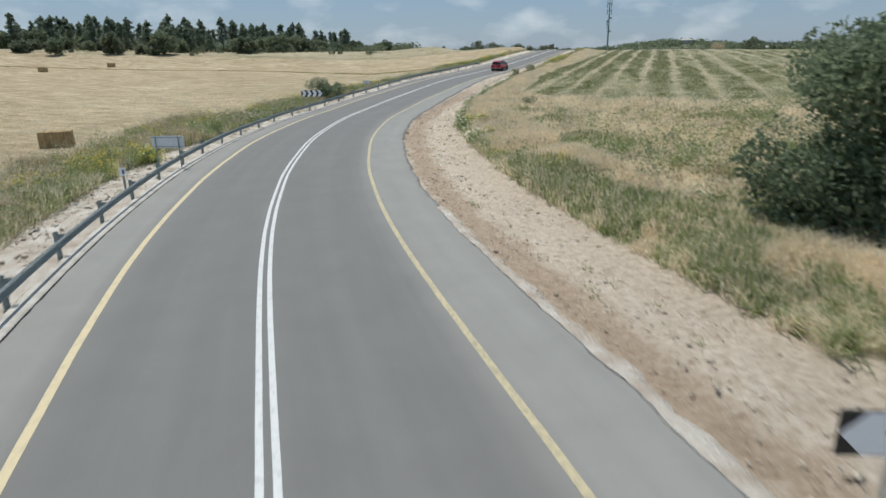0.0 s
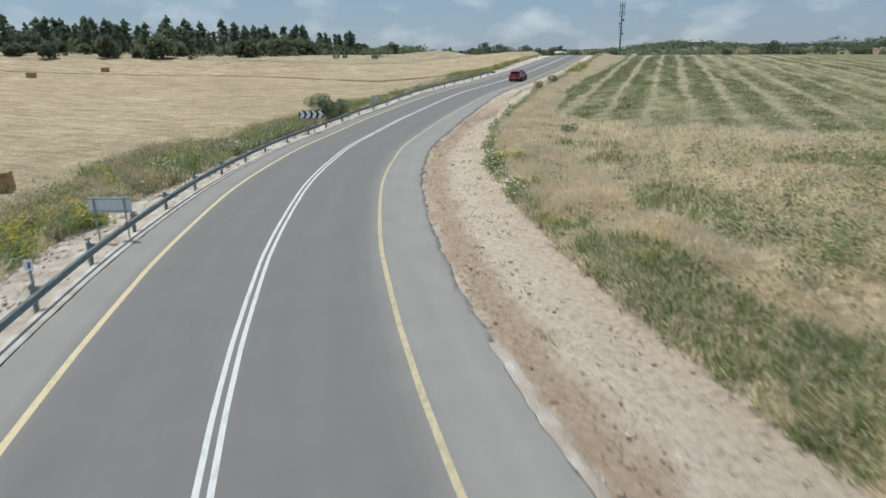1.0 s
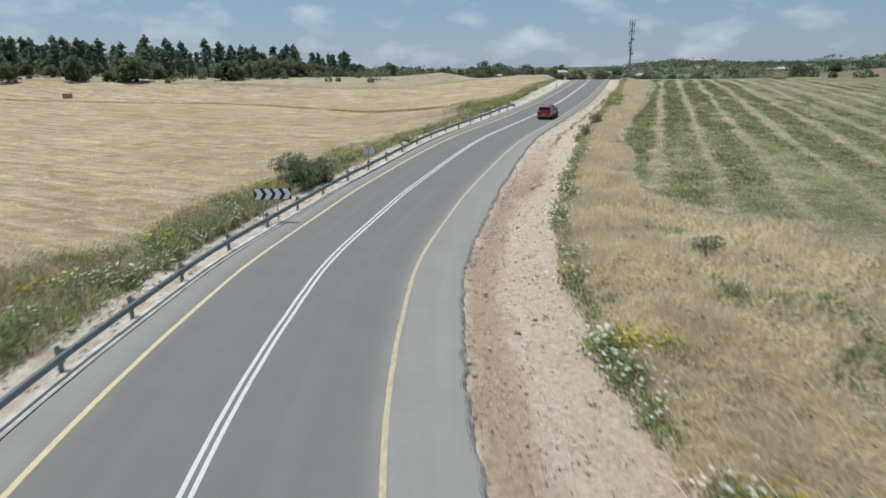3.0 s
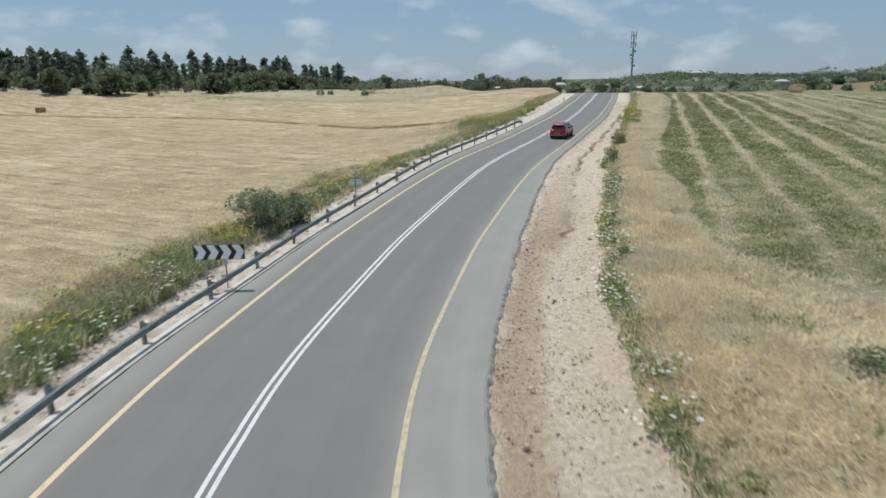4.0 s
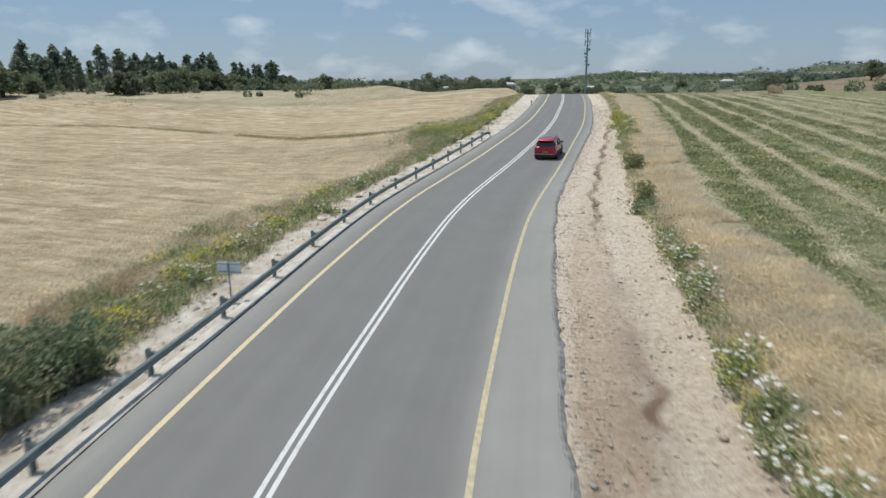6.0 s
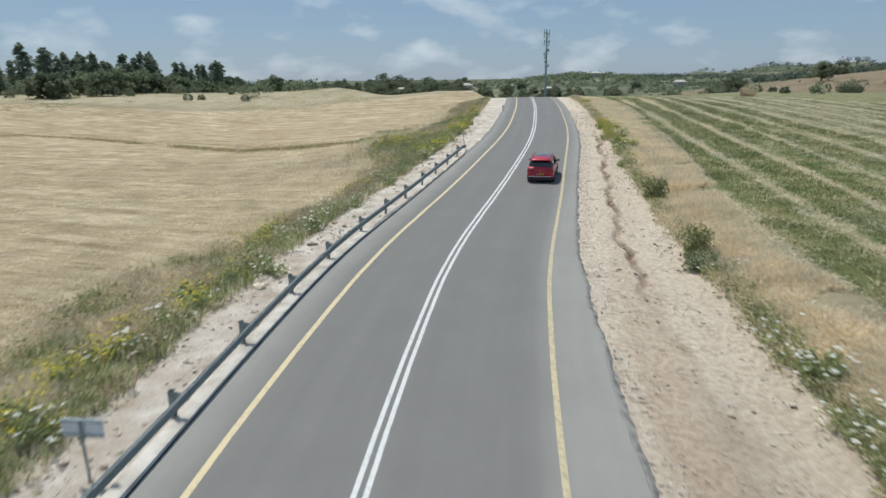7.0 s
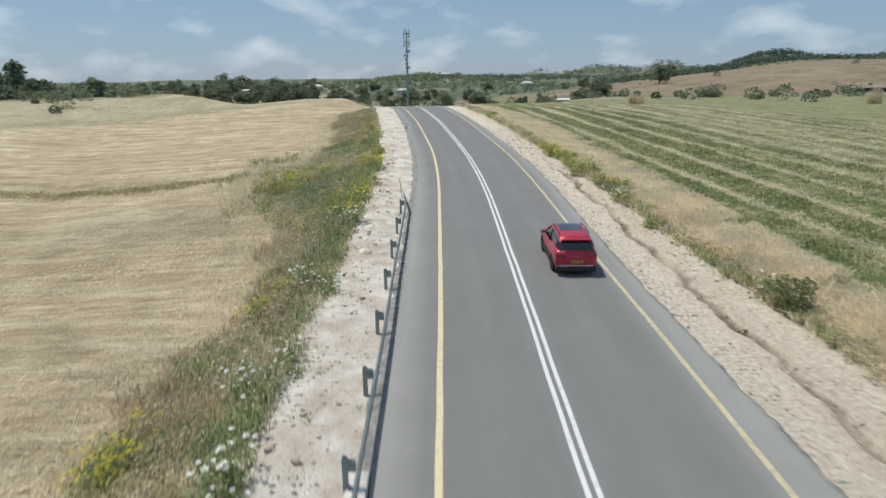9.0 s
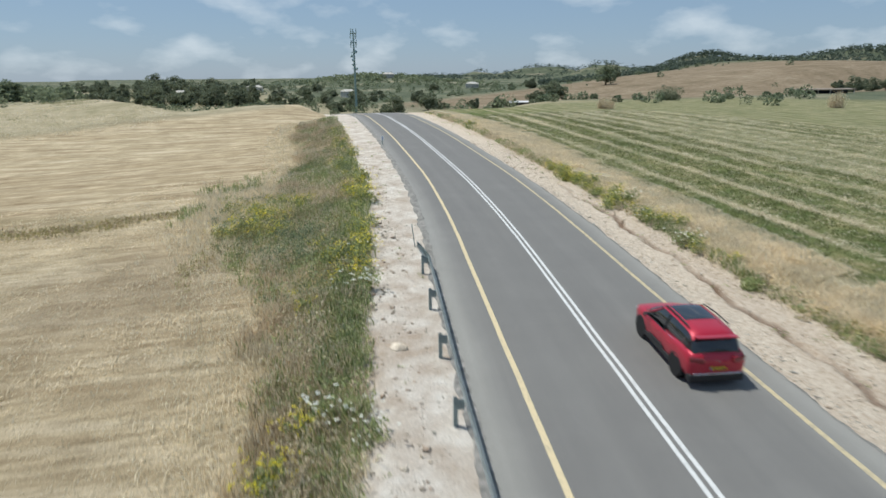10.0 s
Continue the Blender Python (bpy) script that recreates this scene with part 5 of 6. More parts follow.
blades("field_margin_grass", x_[ok & half], y_[ok & half], 0.3 + 0 * x_[ok & half], 0.03, 0.6, 6, M_OLIVEDRAB, "narrow strip of green uncut grass across the stubble", "grass", 0.4, 0.0, seed=59)
blades("field_margin_grass", x_[ok & ~half], y_[ok & ~half], 0.3 + 0 * x_[ok & ~half], 0.035, 0.5, 6, M_BROWN, "narrow strip of uncut grass across the stubble", "grass", 0.3, 0.0, seed=58)

# rough pasture before the hillside wood
x_, y_ = r_.uniform(-190, 14, 16000), r_.uniform(222, 296, 16000)
la, _i = lateral(x_, y_)
ok = (la < -12) & (patch(x_, y_, 0.09, 0.3) + 0.5 * patch(x_, y_, 0.3, 1.1) > -0.25)
x_, y_ = x_[ok], y_[ok]
g1 = patch(x_, y_, 0.11, 1.9) + 0.4 * patch(x_, y_, 0.4, 0.2) > 0.55
blades("rough_pasture", x_[g1], y_[g1], 0.3 + 0 * x_[g1], 0.05, 0.7, 4, M_GREYGREEN, "greenish rough pasture below the wood", "grass", 0.5, 0.0, seed=65)
blades("rough_pasture", x_[~g1], y_[~g1], 0.28 + 0 * x_[~g1], 0.045, 0.9, 4, M_DRY, "dry rough pasture below the wood", "grass", 0.5, 0.0, seed=66)

# scattered weeds on the gravel
x_, y_, la, yy = beside(150, lambda y: EDGE_R(y) + 1.5, VEG_R, 10, 200, 61)
blades("gravel_weeds", x_, y_, 0.12 + 0 * x_, 0.02, 0.9, 9, M_GREEN, "small weeds sprouting from the gravel", "weeds", 0.1, seed=62)
x_, y_, la, yy = beside(140, VEG_L, lambda y: EDGE_L(y) - 0.6, 0, 200, 63)
blades("gravel_weeds", x_, y_, 0.14 + 0 * x_, 0.02, 0.9, 9, M_GREEN, "small weeds sprouting behind the guardrail", "weeds", 0.07, seed=64)


def flower_plant(seed, h, mat, blossom, label):
    """A bushy flowering weed: stems and leaves, and heads of small petals on top."""
    r = np.random.default_rng(seed)
    t = new("flowering_weed")
    bm, tips = bmesh.new(), []
    for k in range(16):
        a, L = r.uniform(0, 6.283), h * r.uniform(0.1, 0.95)
        e = Vector((math.cos(a) * L, math.sin(a) * L, h * r.uniform(0.4, 1.05)))
        tube([(0, 0, -0.05), (e.x * 0.4, e.y * 0.4, e.z * 0.6), e], [0.009, 0.007, 0.004], 4, bm)
        tips.append(tuple(e))
    tagged(part("stalk_tuft", bm, M_GREEN, t), kind="stuff")
    cl = [(x * r.uniform(0.3, 0.95), y * r.uniform(0.3, 0.95), z * r.uniform(0.2, 0.8)) for x, y, z in tips for _ in range(2)]
    cloud_object("leaves", t, cl, [h * 0.19] * len(cl), 12, 0.055, M_GREEN, 1.0, seed)
    heads = []
    for x, y, z in tips:
        for _ in range(1 if blossom > 0.052 else 6):
            heads.append((x * 1.15 + r.normal(0, 0.12), y * 1.15 + r.normal(0, 0.12), z + r.normal(-0.06, 0.1)))
    cloud_object("blossoms", t, heads, [blossom * r.uniform(0.6, 1.2) for _ in heads], 26 if blossom > 0.052 else 10, blossom * (0.45 if blossom > 0.052 else 0.38), mat, 0.3, seed + 1, True)
    return tagged(t, label, "wildflower", "roadside wildflowers")


whites = [flower_plant(200 + k, h, M_PETAL_W, 0.062, "green weed with flat white flower heads at the roadside") for k, h in enumerate((0.8, 0.95))]
yellows = [flower_plant(210 + k, h, M_PETAL_Y, 0.05, "green weed with small yellow flowers at the roadside") for k, h in enumerate((0.75, 0.9))]
w_spots, y_spots = [], []
for c, n, s in ((44.0, 5, 1.2), (51.5, 7, 1.3), (63, 3, 1.2), (70, 4, 1.0), (74, 4, 1.0), (81.5, 9, 2.2), (91, 5, 1.4), (95, 5, 1.6), (105, 2, 0.8), (118, 2, 2.0), (138, 4, 3.0)):
    for _ in range(n):
        a, b, _k = on_road(c + rng.normal(0, s), float(VEG_R(np.array(c))) + 0.55 + abs(rng.normal(0, 0.35)))
        w_spots.append(spot(a, b, rng.uniform(0.95, 1.4)))
for c, n, s, l0 in ((40, 4, 2, -10), (50, 9, 3, -10.0), (58, 10, 3, -9.6), (66, 10, 2.5, -9.4), (73, 7, 2, -9.5), (90, 2, 2.5, -9.6), (96.5, 6, 1.2, -9.5), (103, 1, 2, -8.6), (109, 3, 2, -9.3), (114.5, 4, 0.9, -9.1), (122, 3, 2, -9.0), (131, 3, 3, -10)):
    for _ in range(n):
        a, b, _k = on_road(c + rng.normal(0, s), l0 + rng.normal(0, 0.6))
        w_spots.append(spot(a, b, rng.uniform(0.9, 1.4)))
for c, n, s, l0, sd in ((43.2, 2, 1.0, 12.6, 0.4), (52.5, 3, 1.2, 12.9, 0.6), (33, 3, 3, 13.5, 0.8), (84, 2, 1.0, 12.3, 0.4), (149, 16, 3.4, 9.0, 0.6), (140, 6, 4, 9.2, 0.5), (143, 10, 8, -9.2, 0.4), (60, 8, 5, -11.5, 1.0), (70, 6, 3, -10.6, 0.8), (124, 3, 5, -10.4, 0.9), (155, 4, 3.5, 8.8, 0.4), (190, 3, 3, 9, 0.5),
                        (38.5, 16, 2.2, -11.0, 0.9), (46, 4, 3, -11, 1.0), (78, 8, 2.0, -10.2, 0.8), (86, 3, 2, -9.6, 0.6), (96, 6, 3.0, -10.6, 0.8), (104, 3, 3, -11.0, 0.9), (92, 2, 2.0, -10.4, 0.8), (150, 11, 5, -9.2, 0.4), (148, 26, 3.0, -16.0, 1.6), (113, 2, 2, -12.5, 0.8), (175, 5, 6, -10, 0.6)):
    for _ in range(n):
        a, b, _k = on_road(c + rng.normal(0, s), l0 + rng.normal(0, sd))
        y_spots.append(spot(a, b, rng.uniform(1.0, 1.55) if l0 < 0 else rng.uniform(0.75, 1.3)))
place_copies(whites, w_spots)
place_copies(yellows, y_spots)


# ---- far scrub ----
def far_scrub(name, n, region, radius, seed, mat, label, per=12, flat=0.8, leaf=0.3):
    r = np.random.default_rng(seed)
    c = region(r, n)
    z = height(c[:, 0], c[:, 1])
    rad = radius * r.uniform(0.5, 1.5, len(c))
    V, F = leaf_cloud(np.c_[c, z + rad * 0.45], rad, per, radius * leaf, flat, seed)
    return tagged(new(name, mesh_from(name, V, F, mat)), label, "scrub", kind="stuff")


def ring(az0, az1, d0, d1):
    def f(r, n):
        a, d = np.radians(r.uniform(az0, az1, n)), r.uniform(d0, d1, n)
        c = np.c_[-4 + d * np.sin(a), 110 + d * np.cos(a)]
        return c[~((c[:, 0] > 165) & (c[:, 0] < 560) & (c[:, 1] > 255) & (c[:, 1] < 480) & (r.uniform(0, 1, n) < 0.965))]
    return f


def wooded(az0, az1, d0, d1):
    """Places on the slopes round the valley, denser towards the higher ground."""
    def f(r, n):
        a, d = np.radians(r.uniform(az0, az1, n)), r.uniform(d0, d1, n)
        x, y = -4.6 + d * np.sin(a), 105 + d * np.cos(a)
        keep = r.uniform(0, 1, n) < np.clip(0.25 + 0.45 * patch(x, y, 0.02, 1.0) + (height(x, y) - 5) / 40, 0.06, 1)
        keep &= ~((x > 165) & (x < 600) & (y > 255) & (y < 500 + 0.2 * (x - 300)))
        return np.c_[x, y][keep]
    return f


far_scrub("far_scrub", 460, ring(-3, 60, 180, 800), 2.5, 71, M_OAK, "dark rounded bushes scattered over the valley", 130, 0.8, 0.19)
far_scrub("far_scrub", 520, ring(-3, 60, 180, 800), 1.3, 78, M_OLIVE, "low grey-green scrub scattered over the valley", 90, 0.8, 0.2)
far_scrub("far_woods", 2600, wooded(38, 74, 560, 1020), 3.6, 72, M_GARRIGUE_HAZY, "dark evergreen scrub on the slope above the valley", 44)
far_scrub("far_woods", 5200, wooded(44, 76, 1020, 1560), 5.0, 73, M_GARRIGUE_HAZY, "evergreen wood covering a distant ridge", 26)
far_scrub("far_woods", 420, lambda r, n: np.c_[r.normal(335, 55, n), r.normal(880, 80, n)], 3.4, 74, M_OAK, "dark evergreen wood covering a distant hill", 40)
far_scrub("far_woods", 3600, wooded(25, 50, 1500, 2900), 6.5, 75, M_GARRIGUE_HAZY, "scrub on a distant ridge, tinted grey-green for haze", 14)
far_scrub("far_scrub", 700, lambda r, n: np.c_[r.uniform(-330, 0, n), r.uniform(300, 420, n)], 2.6, 76, M_OAK, "dark scrub behind the hillside wood", 60, 0.8, 0.24)
far_scrub("hill_scrub", 130, lambda r, n: np.c_[r.uniform(-230, -20, n), 240 + r.uniform(0, 70, n)], 1.5, 77, M_OLIVE, "low bushes in front of the hillside wood", 240, 0.9, 0.15)


# ---- stones ----
def rock_mesh(seed, detail=2):
    bm = bmesh.new()
    bmesh.ops.create_icosphere(bm, subdivisions=detail, radius=1.0)
    for v in bm.verts:
        n_ = noise.noise(v.co * 0.9 + Vector((seed, 0, 0))) * 0.5 + noise.noise(v.co * 2.3 + Vector((0, seed, 0))) * 0.22
        v.co *= 1 + n_
        v.co.z *= 0.62
    return bm


rk = part("boulder", rock_mesh(1), M_ROCK, None)
tagged(rk, "whitish limestone boulder lying on the gravel shoulder", "boulder", "boulders")
for k, (a, b, s) in enumerate(((-15.0, 70.9, 0.42), (-13.9, 79.9, 0.34), (-6.3, 104.0, 0.33), (-12.6, 89.4, 0.26), (4.6, 129.1, 0.36), (-13.5, 80.6, 0.2), (-5.2, 105.6, 0.2), (-15.6, 69.4, 0.22), (5.2, 133.4, 0.26))):
    m = pose(a, b, ground_z(a, b) + 0.1 * s, 0, 0, 77 * k)
    o = rk if k == 0 else copy_thing(rk, m)
    o.matrix_basis = m @ Matrix.Diagonal((s, s * (0.8 + 0.07 * (k % 4)), s, 1))


def stones(name, x, y, size, seed, mat, label, dz=0.0):
    """Stuff: small angular stones, an octahedron knocked about for each."""
    r = np.random.default_rng(seed)
    n = len(x)
    V0 = np.array([(1, 0, 0), (0, 1, 0), (-1, 0, 0), (0, -1, 0), (0, 0, 0.8), (0, 0, -0.5)], float)
    F0 = np.array([(0, 1, 4), (1, 2, 4), (2, 3, 4), (3, 0, 4), (1, 0, 5), (2, 1, 5), (3, 2, 5), (0, 3, 5)])
    s = size * np.exp(r.normal(0, 0.5, n))
    a = r.uniform(0, 6.283, n)
    V = V0[None] * (1 + r.normal(0, 0.28, (n, 6, 1))) * s[:, None, None] * np.array([1, 0.8, 0.7])
    V = np.stack([V[:, :, 0] * np.cos(a)[:, None] - V[:, :, 1] * np.sin(a)[:, None], V[:, :, 0] * np.sin(a)[:, None] + V[:, :, 1] * np.cos(a)[:, None], V[:, :, 2]], -1)
    V += np.stack([x, y, height(x, y) + s * 0.15 + dz], -1)[:, None, :]
    F = (F0[None] + 6 * np.arange(n)[:, None, None]).reshape(-1, 3)
    return tagged(new(name, mesh_from(name, V.reshape(-1, 3), F, mat)), label, "stones", kind="stuff")


x_, y_, la, yy = beside(26000, lambda y: EDGE_R(y) + 0.2, lambda y: VEG_R(y) + 0.9, -5, 175, 81)
stones("loose_stones", x_, y_, 0.023, 82, M_ROCK, "loose pale crushed stones on the shoulder")
x_, y_, la, yy = beside(3200, lambda y: EDGE_R(y) + 0.2, lambda y: VEG_R(y) + 0.9, -5, 175, 83)
ok = patch(x_, y_, 1.2, 0.5) > -0.1
x_, y_ = x_[ok], y_[ok]
stones("earth_clods", x_, y_, 0.038, 84, M_CLOD, "reddish earth clods on the shoulder")
x_, y_, la, yy = beside(9000, lambda y: VEG_L(y) - 0.6, lambda y: EDGE_L(y) - 0.5, 0, 175, 85)
stones("loose_stones", x_, y_, 0.024, 86, M_ROCK, "loose whitish stones behind the guardrail")
x_, y_, la, yy = beside(3600, lambda y: EDGE_R(y) + 0.08, lambda y: EDGE_R(y) + 0.95 + 0.3 * patch(y, 0 * y, 0.8), 64, 150, 119)
stones("grey_gravel", x_, y_, 0.024, 120, M_GREY_ROCK, "coarse grey gravel along the asphalt's edge", 0.0)
x_, y_, la, yy = beside(1500, lambda y: VEG_L(y) - 0.6, lambda y: VEG_L(y) + 1.3, 20, 165, 89)
ok = patch(x_, y_, 0.8, 0.2) > -0.15
stones("rubble", x_[ok], y_[ok], 0.058, 90, M_ROCK, "angular limestone rubble behind the guardrail")
x_, y_, la, yy = beside(1000, lambda y: VEG_L(y) - 0.4, lambda y: VEG_L(y) + 1.6, 20, 165, 91)
stones("earth_clods", x_, y_, 0.06, 92, M_CLOD, "reddish earth clods behind the guardrail")
x_, y_, la, yy = beside(900, lambda y: EDGE_R(y) + 0.02, lambda y: EDGE_R(y) + 0.35, -5, 175, 87)
stones("asphalt_crumbs", x_, y_, 0.02, 88, M_BITUMEN, "dark crumbs of asphalt along the broken edge", 0.05)


# ---- straw bales ----
def bale(x_, y_, turn, label):
    b_ = new("straw_bale")
    b_.matrix_basis = pose(x_, y_, ground_z(x_, y_) - 0.03, 0, 0, turn)
    bm = box(2.3, 1.2, 1.25, None, 0.06)
    bmesh.ops.subdivide_edges(bm, edges=bm.edges[:], cuts=4, use_grid_fill=True)
    for v in bm.verts:
        v.co += Vector((noise.noise(v.co * 3), noise.noise(v.co * 3 + Vector((9, 0, 0))), noise.noise(v.co * 3 + Vector((0, 9, 0))))) * 0.05
    part("straw", bm, M_STRAW, b_)
    for k in (-0.75, -0.25, 0.25, 0.75):
        part("twine", box(0.025, 1.27, 1.31, Matrix.Translation((k, 0, -0.01)), 0), M_BROWN, b_)
    return tagged(b_, label, "straw bale", "straw bales")


bale(-29.3, 49.4, 20, "big square straw bale standing at the stubble's edge")
bale(-106.7, 180.0, -15, "big square straw bale lying far out on the stubble")
bale(-101.5, 208.0, 30, "dark big square straw bale beside the strip of uncut grass")

# ---- telecom mast ----
M_MAST = plain("grey_green_painted_steel", (0.2, 0.3, 0.3), 0.5, 0.2, 0, 0.5, 3, 0.3)
M_ANT = plain("grey_green_antenna_cover", (0.34, 0.45, 0.46), 0.5, 0, 0, 0.5, 3, 0.2)


def build_mast():
    t = new("telecom_mast")
    zb = ground_z(104.5, 381.5)
    t.location = (104.5, 381.5, zb)
    H = 32.9 - zb
    part("pole", tube([(0, 0, -0.3), (0, 0, H * 0.5), (0, 0, H)], [0.6, 0.46, 0.32], 14), M_MAST, t)
    part("footing", box(2.4, 2.4, 0.4, Matrix.Translation((0, 0, -0.15)), 0.05), M_KERB, t, "concrete footing")
    for z, r0, n in ((H - 0.8, 1.35, 3), (H - 4.6, 1.3, 3), (H - 9.0, 1.25, 3), (H - 14.0, 1.2, 3), (H - 15.8, 1.2, 3)):
        ring_ = bmesh.new()
        for k in range(16):
            a, b_ = k * math.pi / 8, (k + 1) * math.pi / 8
            tube([(r0 * math.cos(a), r0 * math.sin(a), z), (r0 * math.cos(b_), r0 * math.sin(b_), z)], [0.09, 0.09], 5, ring_)
        for k in range(3):
            a = k * 2.094
            tube([(0, 0, z), (r0 * math.cos(a), r0 * math.sin(a), z)], [0.08, 0.08], 5, ring_)
        part("platform", ring_, M_MAST, t)
    for k in range(6):
        a = k * 1.047 + 0.3
        x_, y_ = 1.35 * math.cos(a), 1.35 * math.sin(a)
        part("antenna", box(0.45, 0.28, 2.6, pose(x_, y_, H - 3.0 + (k % 2) * 1.6, 0, 0, math.degrees(a) + 90), 0.05), M_ANT, t)
        part("antenna", box(0.4, 0.28, 2.2, pose(x_, y_, H - 6.8 + (k % 2) * 1.0, 0, 0, math.degrees(a) + 90), 0.05), M_ANT, t)
    for k, (z, a) in enumerate(((H - 8.6, 0.4), (H - 10.4, 2.2), (H - 12.2, 4.0), (H - 14.2, 1.4), (H - 15.9, 5.2))):
        dish = bmesh.new()
        bmesh.ops.create_cone(dish, cap_ends=True, segments=18, radius1=0.7, radius2=0.6, depth=0.45, matrix=pose(1.3 * math.cos(a), 1.3 * math.sin(a), z, 90, 0, math.degrees(a) + 90))
        part("dish", dish, M_ANT, t, "round microwave drum")
    lad = bmesh.new()
    for sgn in (-0.2, 0.2):
        tube([(sgn, -0.85, 1.5), (sgn, -0.6, H - 1)], [0.03, 0.03], 4, lad)
    for k in range(int(H / 0.6) - 3):
        z = 1.8 + 0.6 * k
        tube([(-0.2, -0.85 + 0.25 * z / H, z), (0.2, -0.85 + 0.25 * z / H, z)], [0.02, 0.02], 4, lad)
    part("ladder", lad, M_MAST, t)
    return tagged(t, "tall grey-green telecom mast with antennas rising beyond the crest", "telecom mast")


build_mast()

# ---- far buildings ----
M_WALL = mottled("pale_render", (0.45, 0.42, 0.37), (0.55, 0.52, 0.46), (0.62, 0.59, 0.53), 0.6, 8, 0.9, 0)
M_TIN = plain("white_sheet_roof", (0.7, 0.7, 0.69), 0.5, 0, 0, 0.5, 2, 0.2)
M_TIN_OLD = plain("rusty_sheet_roof", (0.25, 0.2, 0.16), 0.7, 0, 0, 0.4, 2, 0.4)
# near-black colour stands in for shade inside the windows and open sheds
M_DARK = plain("interior_shade_black", (0.03, 0.03, 0.033), 0.8)


def shed(x_, y_, z_, turn, L, W, H, roof_mat, label):
    s = new("shed")
    s.matrix_basis = pose(x_, y_, z_, 0, 0, turn)
    part("roof", box(L, W, 0.22, pose(0, 0, H, 3, 0, 0), 0.03), roof_mat, s, "flat metal sheet roof")
    for k in range(6):
        for sgn in (-1, 1):
            part("post", box(0.2, 0.2, H + 0.1, Matrix.Translation((-L * 0.47 + L * 0.94 * k / 5, sgn * W * 0.45, -0.2)), 0.02), M_WALL, s)
    part("back_wall", box(L * 0.95, 0.15, H * 0.8, Matrix.Translation((0, W * 0.42, 0)), 0.02), M_DARK, s, "back wall coloured near-black as shade")
    return tagged(s, label, "shed", "farm sheds")


shed(150, 313, ground_z(150, 313), -27, 15, 6, 2.2, M_TIN, "long low open farm shed with a white roof")
shed(262.0, 262.0, ground_z(262, 262), -30, 26, 5, 1.7, M_TIN_OLD, "long low open farm shed with a brownish roof")


def house(x_, y_, L, W, H, turn, roof_mat, label):
    h = new("house")
    h.matrix_basis = pose(x_, y_, ground_z(x_, y_) - 0.3, 0, 0, turn)
    part("wall", box(L, W, H, None, 0.05), M_WALL, h)
    bm = bmesh.new()
    v = [bm.verts.new(c) for c in ((-L * 0.54, -W * 0.56, H), (L * 0.54, -W * 0.56, H), (L * 0.54, W * 0.56, H), (-L * 0.54, W * 0.56, H), (-L * 0.36, 0, H + W * 0.26), (L * 0.36, 0, H + W * 0.26))]
    for f in ((0, 1, 5, 4), (2, 3, 4, 5), (1, 2, 5), (3, 0, 4), (3, 2, 1, 0)):
        bm.faces.new([v[j] for j in f])
    part("roof", bm, roof_mat, h)
    for k in range(3):
        part("window", box(1.2, 0.1, 1.2, Matrix.Translation((-L * 0.3 + L * 0.3 * k, -W / 2 - 0.02, H * 0.4)), 0.02), M_DARK, h)
    return tagged(h, label, "house", "distant houses")


for x_, y_, L in ((331, 836, 13), (120, 640, 12), (60, 600, 11), (330, 640, 12), (170, 560, 10)):
    house(x_, y_, L, L * 0.6, 4.5, 20, M_WALL, "small pale distant house among trees")


# ---- the car ----
M_RED = plain("red_car_paint", (0.42, 0.012, 0.035), 0.38, 0.2, 0.6, 0.4, 200, 0.05)
M_GLASS = plain("dark_tinted_glass", (0.012, 0.014, 0.017), 0.06, 0, 0.6, 0.6, 5, 0.1)
M_TRIM = plain("black_plastic_trim", (0.018, 0.018, 0.019), 0.6)
M_CHROME = plain("satin_chrome", (0.62, 0.63, 0.65), 0.25, 0.9)
M_TYRE = plain("tyre_rubber", (0.02, 0.02, 0.02), 0.85, 0, 0, 0.3, 60, 0.4)
M_RIM = plain("dark_alloy", (0.3, 0.3, 0.31), 0.35, 0.8)
M_LAMP = plain("red_lamp_glass", (0.2, 0.006, 0.012), 0.12, 0, 0.8)
M_LAMP_IN = plain("lamp_element", (0.5, 0.06, 0.05), 0.3)
M_PLATE = plain("yellow_plate", (0.62, 0.42, 0.03), 0.5)
M_PLATE_B = plain("blue_plate_end", (0.05, 0.1, 0.35), 0.5)
M_CLEAR = plain("clear_headlamp", (0.5, 0.52, 0.55), 0.08, 0.2, 0.8)


def smooth_table(table, ys):
    """Table rows (y, values...) to smooth values at ys."""
    t = np.array(table, float)
    out = np.stack([np.interp(ys, t[:, 0], t[:, k]) for k in range(1, t.shape[1])], 1)
    for _ in range(2):
        out[1:-1] = 0.5 * out[1:-1] + 0.25 * (out[:-2] + out[2:])
    return out


def loft(ys, sections, close_ends=True):
    """Sections: per station a list of (x, z) for the right half, from the bottom middle to the top middle."""
    bm = bmesh.new()
    rows = []
    for y, sec in zip(ys, sections):
        right = [bm.verts.new((x, y, z)) for x, z in sec]
        left = [bm.verts.new((-x, y, z)) for x, z in sec[1:-1]]
        rows.append(right + left[::-1])
    n = len(rows[0])
    for a, b in zip(rows, rows[1:]):
        for s in range(n):
            bm.faces.new((a[s], b[s], b[(s + 1) % n], a[(s + 1) % n]))
    if close_ends:
        bm.faces.new(rows[0])
        bm.faces.new(rows[-1][::-1])
    bmesh.ops.recalc_face_normals(bm, faces=bm.faces[:])
    return bm


